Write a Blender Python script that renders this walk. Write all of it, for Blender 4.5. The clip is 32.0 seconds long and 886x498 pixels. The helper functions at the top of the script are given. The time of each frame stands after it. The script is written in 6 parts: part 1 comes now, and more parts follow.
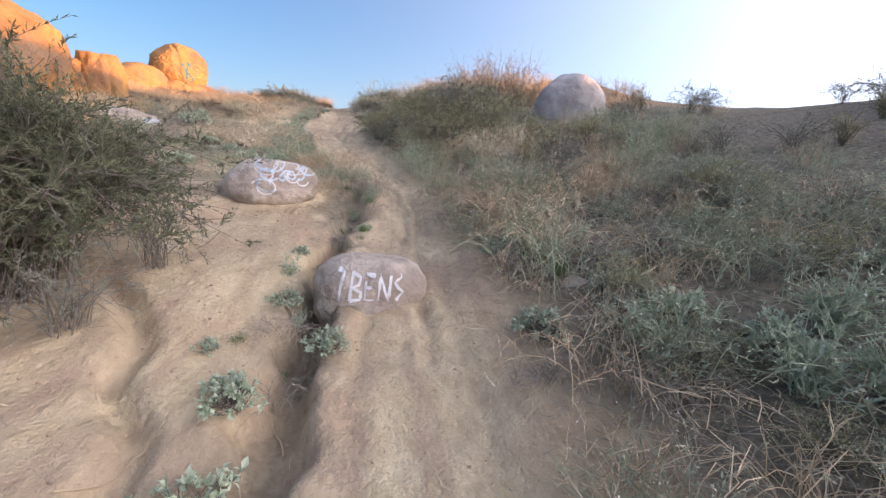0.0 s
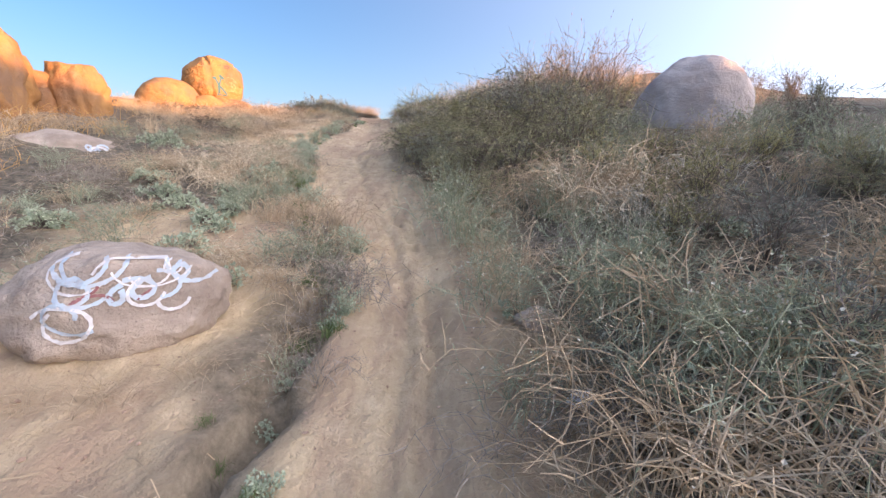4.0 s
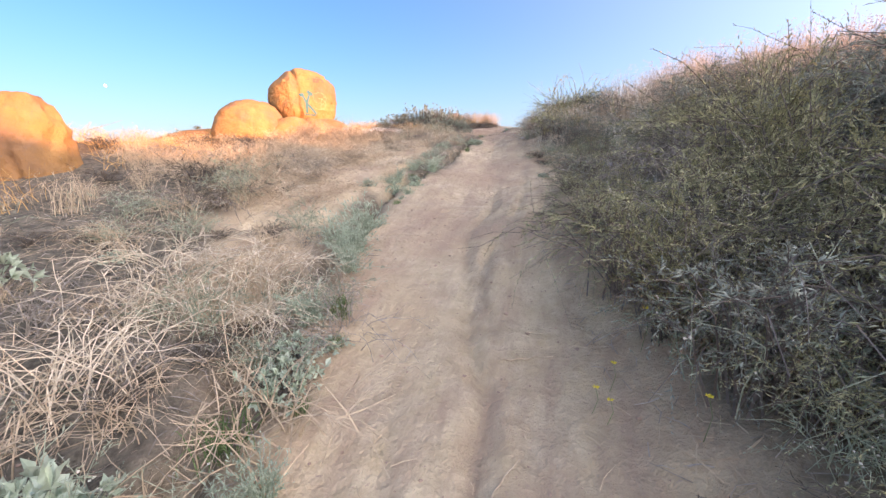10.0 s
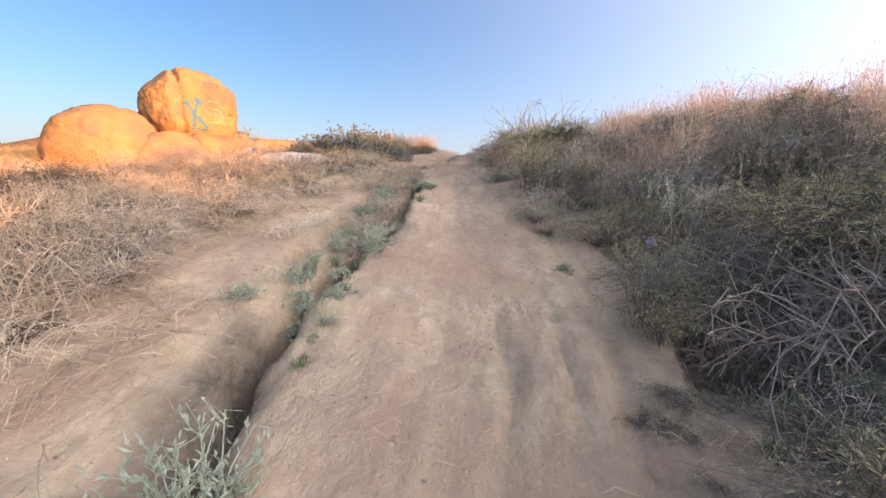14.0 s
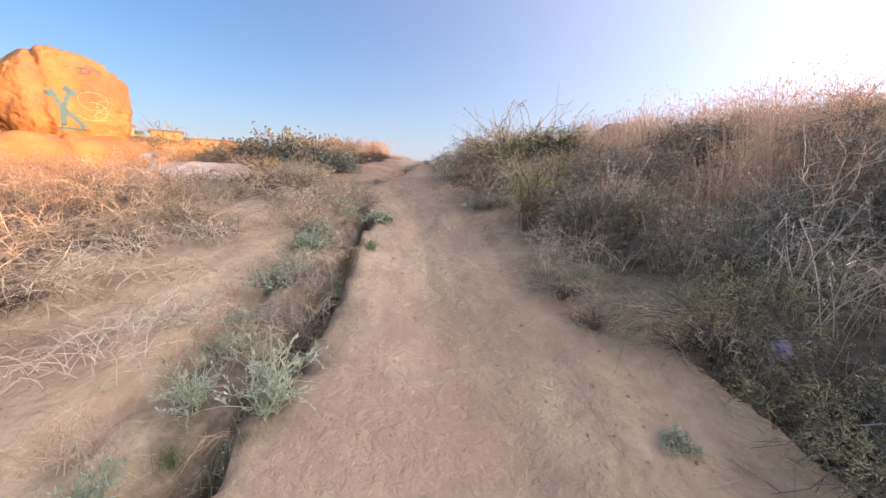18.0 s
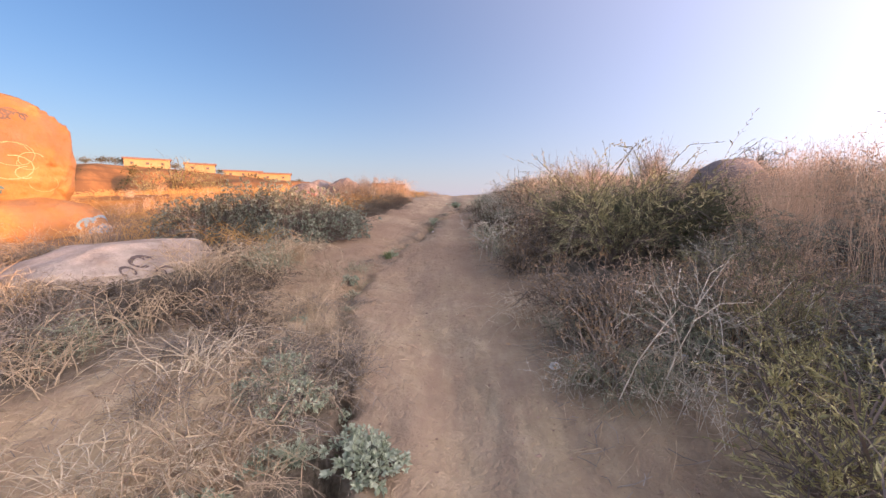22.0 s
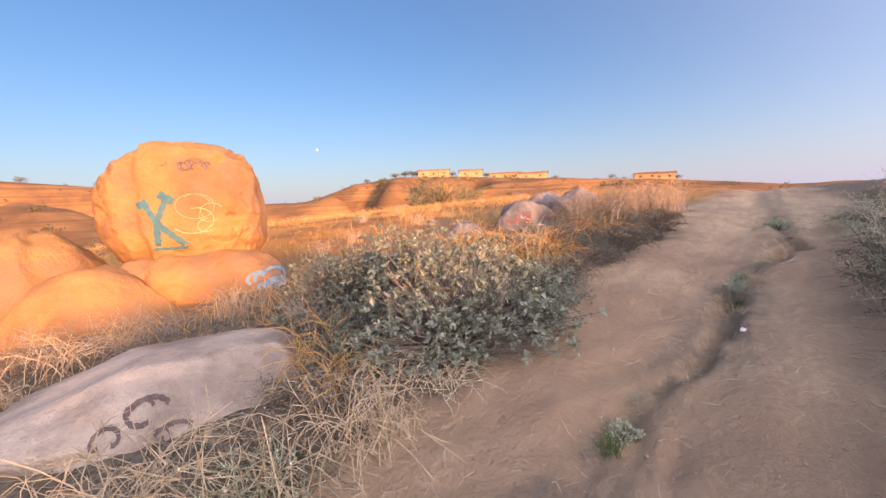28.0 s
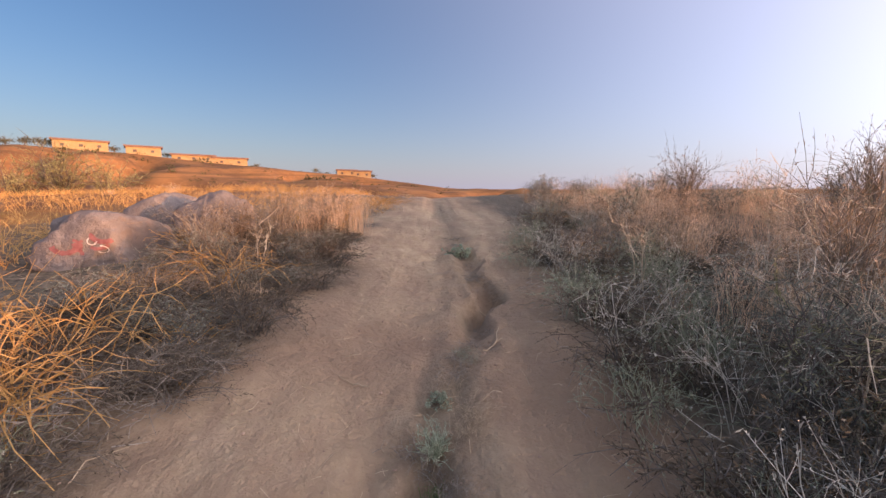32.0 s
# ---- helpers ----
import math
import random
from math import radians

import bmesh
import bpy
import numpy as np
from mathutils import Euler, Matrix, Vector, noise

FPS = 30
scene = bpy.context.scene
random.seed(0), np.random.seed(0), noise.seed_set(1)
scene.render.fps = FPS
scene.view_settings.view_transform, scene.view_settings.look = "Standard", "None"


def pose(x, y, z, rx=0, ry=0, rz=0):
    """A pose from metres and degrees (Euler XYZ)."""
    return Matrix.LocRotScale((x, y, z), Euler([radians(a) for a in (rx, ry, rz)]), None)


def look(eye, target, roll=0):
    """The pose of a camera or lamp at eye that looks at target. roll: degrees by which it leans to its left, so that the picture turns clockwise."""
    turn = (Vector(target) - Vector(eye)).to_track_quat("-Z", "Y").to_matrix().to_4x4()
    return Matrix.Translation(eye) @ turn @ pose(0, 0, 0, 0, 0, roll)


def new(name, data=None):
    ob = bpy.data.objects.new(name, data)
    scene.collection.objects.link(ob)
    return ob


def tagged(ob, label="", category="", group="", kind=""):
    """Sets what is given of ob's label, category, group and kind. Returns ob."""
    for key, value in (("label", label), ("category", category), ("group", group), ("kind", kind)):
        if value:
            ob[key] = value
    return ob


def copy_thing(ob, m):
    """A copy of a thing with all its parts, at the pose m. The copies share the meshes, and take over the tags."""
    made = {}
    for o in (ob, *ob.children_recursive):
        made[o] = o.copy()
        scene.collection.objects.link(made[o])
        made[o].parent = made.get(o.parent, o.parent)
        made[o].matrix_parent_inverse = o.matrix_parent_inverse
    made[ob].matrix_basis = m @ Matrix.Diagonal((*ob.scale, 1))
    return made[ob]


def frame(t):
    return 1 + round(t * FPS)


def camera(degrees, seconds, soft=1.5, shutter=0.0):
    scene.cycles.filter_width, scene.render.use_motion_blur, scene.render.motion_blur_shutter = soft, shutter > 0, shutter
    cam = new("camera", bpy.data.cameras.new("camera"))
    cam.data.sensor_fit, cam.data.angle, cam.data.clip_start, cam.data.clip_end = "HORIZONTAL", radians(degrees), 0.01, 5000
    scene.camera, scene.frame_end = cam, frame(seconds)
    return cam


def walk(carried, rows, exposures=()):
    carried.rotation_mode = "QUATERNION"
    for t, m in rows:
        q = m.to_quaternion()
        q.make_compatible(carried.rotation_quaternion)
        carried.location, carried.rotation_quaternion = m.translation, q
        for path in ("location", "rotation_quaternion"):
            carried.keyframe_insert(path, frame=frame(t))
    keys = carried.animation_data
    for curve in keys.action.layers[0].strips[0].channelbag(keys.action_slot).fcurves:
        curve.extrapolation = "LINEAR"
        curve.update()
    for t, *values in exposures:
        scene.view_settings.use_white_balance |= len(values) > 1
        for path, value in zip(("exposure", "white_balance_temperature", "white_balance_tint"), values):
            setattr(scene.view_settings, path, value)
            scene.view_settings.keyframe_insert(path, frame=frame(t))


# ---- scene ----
cam = camera(95.3, 32.0, soft=1.4)
PATH = [
    (0, -0.441, -3.252, 0.850, 77.44, -3.48, -9.10),
    (0.5, -0.421, -2.832, 0.899, 77.28, -3.72, -8.77),
    (1, -0.310, -2.372, 0.926, 77.28, -3.47, -9.11),
    (1.5, -0.246, -1.966, 0.980, 77.13, -3.63, -12.34),
    (2, -0.177, -1.651, 1.071, 77.16, -3.11, -11.06),
    (2.5, -0.087, -1.341, 1.103, 76.72, -2.78, -9.77),
    (4.5, -0.000, -0.034, 1.300, 78.11, -2.32, -0.19),
    (5, -0.110, 0.347, 1.403, 77.32, -2.63, -3.77),
    (5.5, -0.147, 0.711, 1.476, 79.48, -1.54, -0.76),
    (6, -0.157, 1.064, 1.495, 80.01, -1.24, 0.10),
    (6.5, -0.252, 1.450, 1.559, 79.35, -0.89, 0.36),
    (7, -0.247, 1.916, 1.581, 79.72, -0.52, 4.42),
    (7.5, -0.315, 2.289, 1.624, 79.85, -0.76, 7.52),
    (8, -0.447, 2.713, 1.725, 78.83, -0.72, 9.34),
    (8.5, -0.496, 3.138, 1.727, 77.84, 0.12, 12.61),
    (9, -0.584, 3.561, 1.802, 77.67, 0.19, 13.53),
    (9.5, -0.745, 4.013, 1.905, 77.35, -0.14, 12.33),
    (10, -0.843, 4.444, 1.941, 77.82, 0.28, 14.37),
    (10.5, -0.963, 4.743, 1.965, 78.34, -0.22, 13.77),
    (11, -1.106, 5.090, 2.073, 77.35, -0.53, 11.69),
    (11.5, -1.205, 5.357, 2.140, 78.02, 0.74, 15.43),
    (12, -1.257, 5.612, 2.210, 77.82, 1.87, 17.16),
    (12.5, -1.350, 5.847, 2.200, 77.97, 0.68, 12.40),
    (13, -1.480, 6.115, 2.341, 79.32, -0.41, 8.81),
    (13.5, -1.546, 6.512, 2.408, 80.58, -0.64, 7.49),
    (14, -1.634, 6.851, 2.422, 80.05, -1.48, 4.27),
    (14.5, -1.711, 7.192, 2.494, 79.46, -1.28, 0.84),
    (15, -1.731, 7.565, 2.518, 79.89, -0.40, 1.60),
    (15.5, -1.771, 7.903, 2.577, 81.96, -0.91, 0.11),
    (17.5, -1.871, 8.261, 2.575, 79.59, -1.87, -3.63),
    (18, -1.866, 8.647, 2.682, 80.63, -1.72, -2.52),
    (18.5, -1.837, 9.003, 2.836, 81.00, -1.56, -1.80),
    (19, -1.839, 9.330, 2.865, 80.86, -2.35, -4.24),
    (19.5, -1.907, 9.577, 2.980, 81.68, -1.97, -2.31),
    (20, -1.908, 9.948, 3.008, 80.77, -1.37, 0.87),
    (20.5, -1.972, 10.230, 3.015, 80.74, -1.81, -0.06),
    (21, -2.024, 10.550, 3.135, 80.66, -1.87, -1.76),
    (21.5, -2.009, 10.903, 3.172, 81.76, -0.93, 0.19),
    (22, -2.001, 11.229, 3.321, 83.80, -0.43, 0.86),
    (22.5, -2.015, 11.586, 3.381, 84.29, -0.67, -0.70),
    (23, -1.975, 11.931, 3.444, 83.96, -0.57, 1.96),
    (23.5, -1.924, 12.211, 3.533, 82.27, -0.85, 3.66),
    (24, -1.953, 12.503, 3.492, 81.03, -1.50, 2.47),
    (24.5, -2.006, 12.856, 3.563, 81.79, -0.79, 3.64),
    (25, -2.032, 13.204, 3.658, 84.07, 0.08, 9.75),
    (25.5, -2.150, 13.477, 3.677, 85.24, -0.08, 16.10),
    (26, -2.281, 13.739, 3.747, 85.41, 0.55, 27.81),
    (26.5, -2.299, 13.946, 3.831, 85.74, 2.06, 39.43),
    (28.5, -2.325, 14.866, 3.870, 81.95, 3.02, 31.03),
    (29, -2.312, 15.284, 3.880, 80.49, 1.98, 16.16),
    (29.5, -2.266, 15.649, 3.960, 80.40, 0.69, 13.63),
    (30, -2.298, 15.993, 3.947, 80.42, -1.00, 8.32),
    (30.5, -2.345, 16.299, 4.018, 80.53, -0.96, 5.83),
    (31, -2.338, 16.668, 4.050, 80.50, -0.75, 3.80),
    (31.5, -2.349, 17.065, 4.045, 81.42, -0.87, -1.54),
    (32, -2.389, 17.425, 4.106, 81.88, -0.65, -3.57),
]
walk(cam, [(t, pose(*p)) for t, *p in PATH], [(0.0, 1.12, 5900, 17), (5.0, 1.24, 5900, 18), (8.0, 1.17, 5950, 18), (10.0, 1.36, 5780, 18), (12.0, 1.18, 5850, 19), (14.0, 1.18, 6050, 21), (18.0, 1.12, 6250, 24), (21.0, 0.97, 6450, 29), (23.0, 0.9, 6250, 26), (26.0, 0.98, 6200, 26), (29.0, 0.95, 6350, 26), (31.0, 0.92, 6500, 26), (32.0, 0.55, 6300, 25)])

# ---- light: a low evening sun beyond the bank, and the clear sky ----
SUN_BEARING, SUN_HEIGHT = 112.0, 5.0
world = bpy.data.worlds.new("evening_sky")
scene.world = world
world.use_nodes = True
sky = world.node_tree.nodes.new("ShaderNodeTexSky")
sky.sky_type, sky.sun_disc = "NISHITA", False
sky.sun_elevation, sky.sun_rotation = radians(SUN_HEIGHT), radians(SUN_BEARING)
sky.air_density, sky.dust_density, sky.ozone_density = 1.0, 1.0, 3.0
TO_SUN = Vector((math.sin(radians(SUN_BEARING)) * math.cos(radians(SUN_HEIGHT)), math.cos(radians(SUN_BEARING)) * math.cos(radians(SUN_HEIGHT)), math.sin(radians(SUN_HEIGHT))))


def evening_haze():
    """The bright haze that spreads over the sky from where the low sun stands."""
    nodes, links = world.node_tree.nodes, world.node_tree.links
    coord = nodes.new("ShaderNodeTexCoord")
    dot = nodes.new("ShaderNodeVectorMath")
    dot.operation, dot.inputs[1].default_value = "DOT_PRODUCT", TO_SUN
    links.new(coord.outputs["Generated"], dot.inputs[0])
    half = nodes.new("ShaderNodeMath")
    half.operation, half.inputs[1].default_value, half.inputs[2].default_value = "MULTIPLY_ADD", 0.5, 0.5
    links.new(dot.outputs["Value"], half.inputs[0])
    lobe = nodes.new("ShaderNodeMath")
    lobe.operation, lobe.inputs[1].default_value = "POWER", HAZE_SPREAD
    links.new(half.outputs[0], lobe.inputs[0])
    tint = nodes.new("ShaderNodeVectorMath")
    tint.operation, tint.inputs[0].default_value = "SCALE", HAZE_COLOUR
    links.new(lobe.outputs[0], tint.inputs["Scale"])
    glow = nodes.new("ShaderNodeMath")
    glow.operation, glow.inputs[1].default_value = "POWER", GLOW_SPREAD
    links.new(half.outputs[0], glow.inputs[0])
    warm = nodes.new("ShaderNodeVectorMath")
    warm.operation, warm.inputs[0].default_value = "SCALE", GLOW_COLOUR
    links.new(glow.outputs[0], warm.inputs["Scale"])
    both = nodes.new("ShaderNodeVectorMath")
    both.operation = "ADD"
    links.new(tint.outputs[0], both.inputs[0])
    links.new(warm.outputs[0], both.inputs[1])
    add = nodes.new("ShaderNodeVectorMath")
    add.operation = "ADD"
    links.new(sky.outputs[0], add.inputs[0])
    links.new(both.outputs[0], add.inputs[1])
    # pale dust low over the horizon
    split = nodes.new("ShaderNodeSeparateXYZ")
    links.new(coord.outputs["Generated"], split.inputs[0])
    low = nodes.new("ShaderNodeMapRange")
    low.inputs["From Min"].default_value, low.inputs["From Max"].default_value = 0.0, 0.5
    low.inputs["To Min"].default_value, low.inputs["To Max"].default_value = 1.0, 0.0
    links.new(split.outputs["Z"], low.inputs["Value"])
    curve = nodes.new("ShaderNodeMath")
    curve.operation, curve.inputs[1].default_value = "POWER", 4.0
    links.new(low.outputs["Result"], curve.inputs[0])
    dusty = nodes.new("ShaderNodeMath")
    dusty.operation, dusty.inputs[1].default_value = "MULTIPLY", 0.65
    links.new(curve.outputs[0], dusty.inputs[0])
    blend = nodes.new("ShaderNodeMix")
    blend.data_type, blend.inputs[7].default_value = "RGBA", DUST_COLOUR
    links.new(dusty.outputs[0], blend.inputs["Factor"])
    links.new(add.outputs[0], blend.inputs[6])
    links.new(blend.outputs[2], nodes["Background"].inputs["Color"])


DUST_COLOUR = (2.7, 2.75, 3.3, 1.0)
HAZE_COLOUR, HAZE_SPREAD = (5.3, 5.2, 5.7), 2.1
GLOW_COLOUR, GLOW_SPREAD = (21.0, 16.5, 12.5), 11.0
evening_haze()
world.node_tree.nodes["Background"].inputs["Strength"].default_value = 0.15
sun = new("sun", bpy.data.lights.new("sun", "SUN"))
sun.data.energy, sun.data.angle, sun.data.color = 4.6, radians(0.6), (1.0, 0.43, 0.115)
sun.matrix_world = look((0, 0, 0), (-math.sin(radians(SUN_BEARING)) * math.cos(radians(SUN_HEIGHT)), -math.cos(radians(SUN_BEARING)) * math.cos(radians(SUN_HEIGHT)), -math.sin(radians(SUN_HEIGHT))))


# ---- colours and node materials ----
def material(name, tones, scale=8.0, rough=0.9, bump=0.0, bump_scale=60.0, stains=None, stain_scale=1.2, island=0.0, speck=None, speck_scale=90.0, transl=0.0):
    """Mottled surface: two tones at a fine scale, broad stains, specks and relief, in real size."""
    mat = bpy.data.materials.new(name)
    mat.use_nodes = True
    nt = mat.node_tree
    nodes, links = nt.nodes, nt.links
    bsdf = nodes["Principled BSDF"]
    bsdf.inputs["Roughness"].default_value = rough
    bsdf.inputs["Specular IOR Level"].default_value = 0.25
    coord = nodes.new("ShaderNodeTexCoord")
    geo = nodes.new("ShaderNodeNewGeometry")

    def noise_at(s, detail=5.0, r=0.6):
        n = nodes.new("ShaderNodeTexNoise")
        n.inputs["Scale"].default_value, n.inputs["Detail"].default_value, n.inputs["Roughness"].default_value = s, detail, r
        links.new(coord.outputs["Object"], n.inputs["Vector"])
        return n

    def ramp(src, lo, hi):
        r = nodes.new("ShaderNodeMapRange")
        r.inputs["From Min"].default_value, r.inputs["From Max"].default_value = lo, hi
        links.new(src, r.inputs["Value"])
        return r.outputs["Result"]

    def mix(fac, a, b, mode="MIX"):
        m = nodes.new("ShaderNodeMix")
        m.data_type, m.blend_type = "RGBA", mode
        links.new(fac, m.inputs["Factor"]) if not isinstance(fac, float) else setattr(m.inputs["Factor"], "default_value", fac)
        for v, key in ((a, 6), (b, 7)):
            if isinstance(v, tuple):
                m.inputs[key].default_value = (*v, 1.0)
            else:
                links.new(v, m.inputs[key])
        return m.outputs[2]

    fine = noise_at(scale)
    colour = mix(ramp(fine.outputs["Fac"], 0.3, 0.7), tones[0], tones[1])
    if len(tones) > 2:
        colour = mix(ramp(noise_at(scale * 0.23, 3).outputs["Fac"], 0.48, 0.68), colour, tones[2])
    if stains:
        colour = mix(ramp(noise_at(stain_scale, 6, 0.65).outputs["Fac"], 0.46, 0.66), colour, stains)
    if speck:
        colour = mix(ramp(noise_at(speck_scale, 2, 0.5).outputs["Fac"], 0.66, 0.72), colour, speck)
    if island:
        hsv = nodes.new("ShaderNodeHueSaturation")
        info = nodes.new("ShaderNodeObjectInfo")
        add = nodes.new("ShaderNodeMath")
        add.operation = "ADD"
        links.new(ramp(geo.outputs["Random Per Island"], 0.0, 1.0), add.inputs[0])
        half = nodes.new("ShaderNodeMath")
        half.operation, half.inputs[1].default_value = "MULTIPLY", 0.7
        links.new(info.outputs["Random"], half.inputs[0])
        links.new(half.outputs[0], add.inputs[1])
        scaled = nodes.new("ShaderNodeMapRange")
        scaled.inputs["From Max"].default_value = 1.7
        scaled.inputs["To Min"].default_value, scaled.inputs["To Max"].default_value = 1 - island, 1 + island
        links.new(add.outputs[0], scaled.inputs["Value"])
        links.new(scaled.outputs["Result"], hsv.inputs["Value"])
        links.new(colour, hsv.inputs["Color"])
        colour = hsv.outputs["Color"]
    links.new(colour, bsdf.inputs["Base Color"])
    if bump:
        b = nodes.new("ShaderNodeBump")
        b.inputs["Strength"].default_value, b.inputs["Distance"].default_value = 0.8, bump
        links.new(noise_at(bump_scale, 6, 0.65).outputs["Fac"], b.inputs["Height"])
        links.new(b.outputs["Normal"], bsdf.inputs["Normal"])
    if transl:
        t = nodes.new("ShaderNodeBsdfTranslucent")
        links.new(colour, t.inputs["Color"])
        m = nodes.new("ShaderNodeMixShader")
        m.inputs[0].default_value = transl
        links.new(bsdf.outputs[0], m.inputs[1])
        links.new(t.outputs[0], m.inputs[2])
        links.new(m.outputs[0], nodes["Material Output"].inputs["Surface"])
    return mat


def ground_material():
    """Packed dirt on the trail and bare patches; dry litter and stubble where the attribute "cover" says that things
    grow. The litter tone also paints shade into the ruts.
    """
    mat = material("packed_dirt", ((0.52, 0.405, 0.235), (0.71, 0.58, 0.37), (0.59, 0.46, 0.27)), 9.0, 0.95, 0.05, 16.0, (0.47, 0.345, 0.215), 0.8, speck=(0.50, 0.38, 0.26), speck_scale=60.0)
    nodes, links = mat.node_tree.nodes, mat.node_tree.links
    bsdf = nodes["Principled BSDF"]
    bare = bsdf.inputs["Base Color"].links[0].from_socket
    at = nodes.new("ShaderNodeAttribute")
    at.attribute_name = "cover"
    coord = nodes.new("ShaderNodeTexCoord")

    def blotch(scale, lo, hi, a, b):
        n = nodes.new("ShaderNodeTexNoise")
        n.inputs["Scale"].default_value, n.inputs["Detail"].default_value, n.inputs["Roughness"].default_value = scale, 8.0, 0.7
        links.new(coord.outputs["Object"], n.inputs["Vector"])
        r = nodes.new("ShaderNodeMapRange")
        r.inputs["From Min"].default_value, r.inputs["From Max"].default_value = lo, hi
        links.new(n.outputs["Fac"], r.inputs["Value"])
        m = nodes.new("ShaderNodeMix")
        m.data_type = "RGBA"
        links.new(r.outputs["Result"], m.inputs["Factor"])
        for v, key in ((a, 6), (b, 7)):
            if isinstance(v, tuple):
                m.inputs[key].default_value = (*v, 1.0)
            else:
                links.new(v, m.inputs[key])
        return m.outputs[2]

    flow = nodes.new("ShaderNodeMapping")
    flow.inputs["Scale"].default_value = (5.5, 1.3, 1.0)
    links.new(coord.outputs["Object"], flow.inputs["Vector"])
    track = nodes.new("ShaderNodeTexNoise")
    track.inputs["Scale"].default_value, track.inputs["Detail"].default_value, track.inputs["Roughness"].default_value = 1.0, 7.0, 0.7
    links.new(flow.outputs[0], track.inputs["Vector"])
    spread = nodes.new("ShaderNodeMapRange")
    spread.inputs["From Min"].default_value, spread.inputs["From Max"].default_value = 0.42, 0.64
    spread.inputs["To Max"].default_value = 0.75
    links.new(track.outputs["Fac"], spread.inputs["Value"])
    worn = nodes.new("ShaderNodeMix")
    worn.data_type, worn.inputs[7].default_value = "RGBA", (0.40, 0.285, 0.19, 1.0)
    links.new(spread.outputs["Result"], worn.inputs["Factor"])
    links.new(bare, worn.inputs[6])
    bare = worn.outputs[2]
    ruddy = nodes.new("ShaderNodeMix")
    ruddy.data_type, ruddy.inputs[7].default_value = "RGBA", (0.335, 0.225, 0.14, 1.0)
    links.new(at.outputs["Alpha"], ruddy.inputs["Factor"])
    links.new(bare, ruddy.inputs[6])
    bare = ruddy.outputs[2]
    # dry litter, its colour lowered to carry shade under the brush too
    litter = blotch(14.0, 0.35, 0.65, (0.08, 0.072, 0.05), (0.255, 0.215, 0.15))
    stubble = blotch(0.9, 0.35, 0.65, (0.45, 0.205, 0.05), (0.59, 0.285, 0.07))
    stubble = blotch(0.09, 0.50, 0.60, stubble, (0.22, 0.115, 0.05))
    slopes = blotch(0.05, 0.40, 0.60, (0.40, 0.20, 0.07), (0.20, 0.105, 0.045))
    terrace = nodes.new("ShaderNodeMapping")
    terrace.inputs["Scale"].default_value = (0.02, 0.02, 1.1)
    links.new(coord.outputs["Object"], terrace.inputs["Vector"])
    paths = nodes.new("ShaderNodeTexNoise")
    paths.inputs["Scale"].default_value, paths.inputs["Detail"].default_value = 1.0, 5.0
    links.new(terrace.outputs[0], paths.inputs["Vector"])
    ledge = nodes.new("ShaderNodeMapRange")
    ledge.inputs["From Min"].default_value, ledge.inputs["From Max"].default_value = 0.48, 0.60
    ledge.inputs["To Max"].default_value = 0.6
    links.new(paths.outputs["Fac"], ledge.inputs["Value"])
    banded = nodes.new("ShaderNodeMix")
    banded.data_type, banded.inputs[7].default_value = "RGBA", (0.15, 0.085, 0.04, 1.0)
    links.new(ledge.outputs["Result"], banded.inputs["Factor"])
    links.new(slopes, banded.inputs[6])
    slopes = banded.outputs[2]
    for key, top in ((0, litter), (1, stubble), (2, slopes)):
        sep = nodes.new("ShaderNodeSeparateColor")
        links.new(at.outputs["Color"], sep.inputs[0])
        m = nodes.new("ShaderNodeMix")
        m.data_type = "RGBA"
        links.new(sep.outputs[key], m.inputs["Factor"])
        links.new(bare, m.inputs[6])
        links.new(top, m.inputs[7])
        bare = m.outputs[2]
    links.new(bare, bsdf.inputs["Base Color"])
    return mat


DIRT = ground_material()
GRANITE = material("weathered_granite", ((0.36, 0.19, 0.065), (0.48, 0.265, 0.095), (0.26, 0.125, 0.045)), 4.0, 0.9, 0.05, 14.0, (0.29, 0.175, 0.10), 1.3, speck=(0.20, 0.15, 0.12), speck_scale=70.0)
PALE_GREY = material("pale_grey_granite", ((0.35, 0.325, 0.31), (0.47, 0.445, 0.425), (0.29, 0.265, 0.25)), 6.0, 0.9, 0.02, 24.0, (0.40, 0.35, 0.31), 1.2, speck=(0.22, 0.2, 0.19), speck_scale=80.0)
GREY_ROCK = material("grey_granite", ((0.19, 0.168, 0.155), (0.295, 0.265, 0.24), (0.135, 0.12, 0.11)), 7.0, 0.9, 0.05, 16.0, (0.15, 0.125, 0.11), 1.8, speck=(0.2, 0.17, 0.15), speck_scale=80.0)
PINK_ROCK = material("pinkish_granite", ((0.44, 0.365, 0.285), (0.58, 0.485, 0.385), (0.37, 0.30, 0.235)), 8.0, 0.9, 0.035, 22.0, (0.31, 0.25, 0.195), 2.6, speck=(0.27, 0.21, 0.17), speck_scale=90.0)
FADED_PAINT = material("faded_paint", ((0.47, 0.29, 0.13), (0.60, 0.42, 0.25)), 14.0, 0.7)
CLOD = material("dirt_clod", ((0.36, 0.25, 0.17), (0.50, 0.36, 0.26)), 20.0, 0.95, island=0.3)
DRY = material("dry_stalk", ((0.40, 0.30, 0.185), (0.61, 0.49, 0.32)), 14.0, 0.75, island=0.35)
DEAD = material("dead_twig", ((0.20, 0.17, 0.13), (0.40, 0.35, 0.28)), 14.0, 0.8, island=0.4)
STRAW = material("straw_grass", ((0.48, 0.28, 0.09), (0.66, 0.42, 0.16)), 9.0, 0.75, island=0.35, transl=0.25)
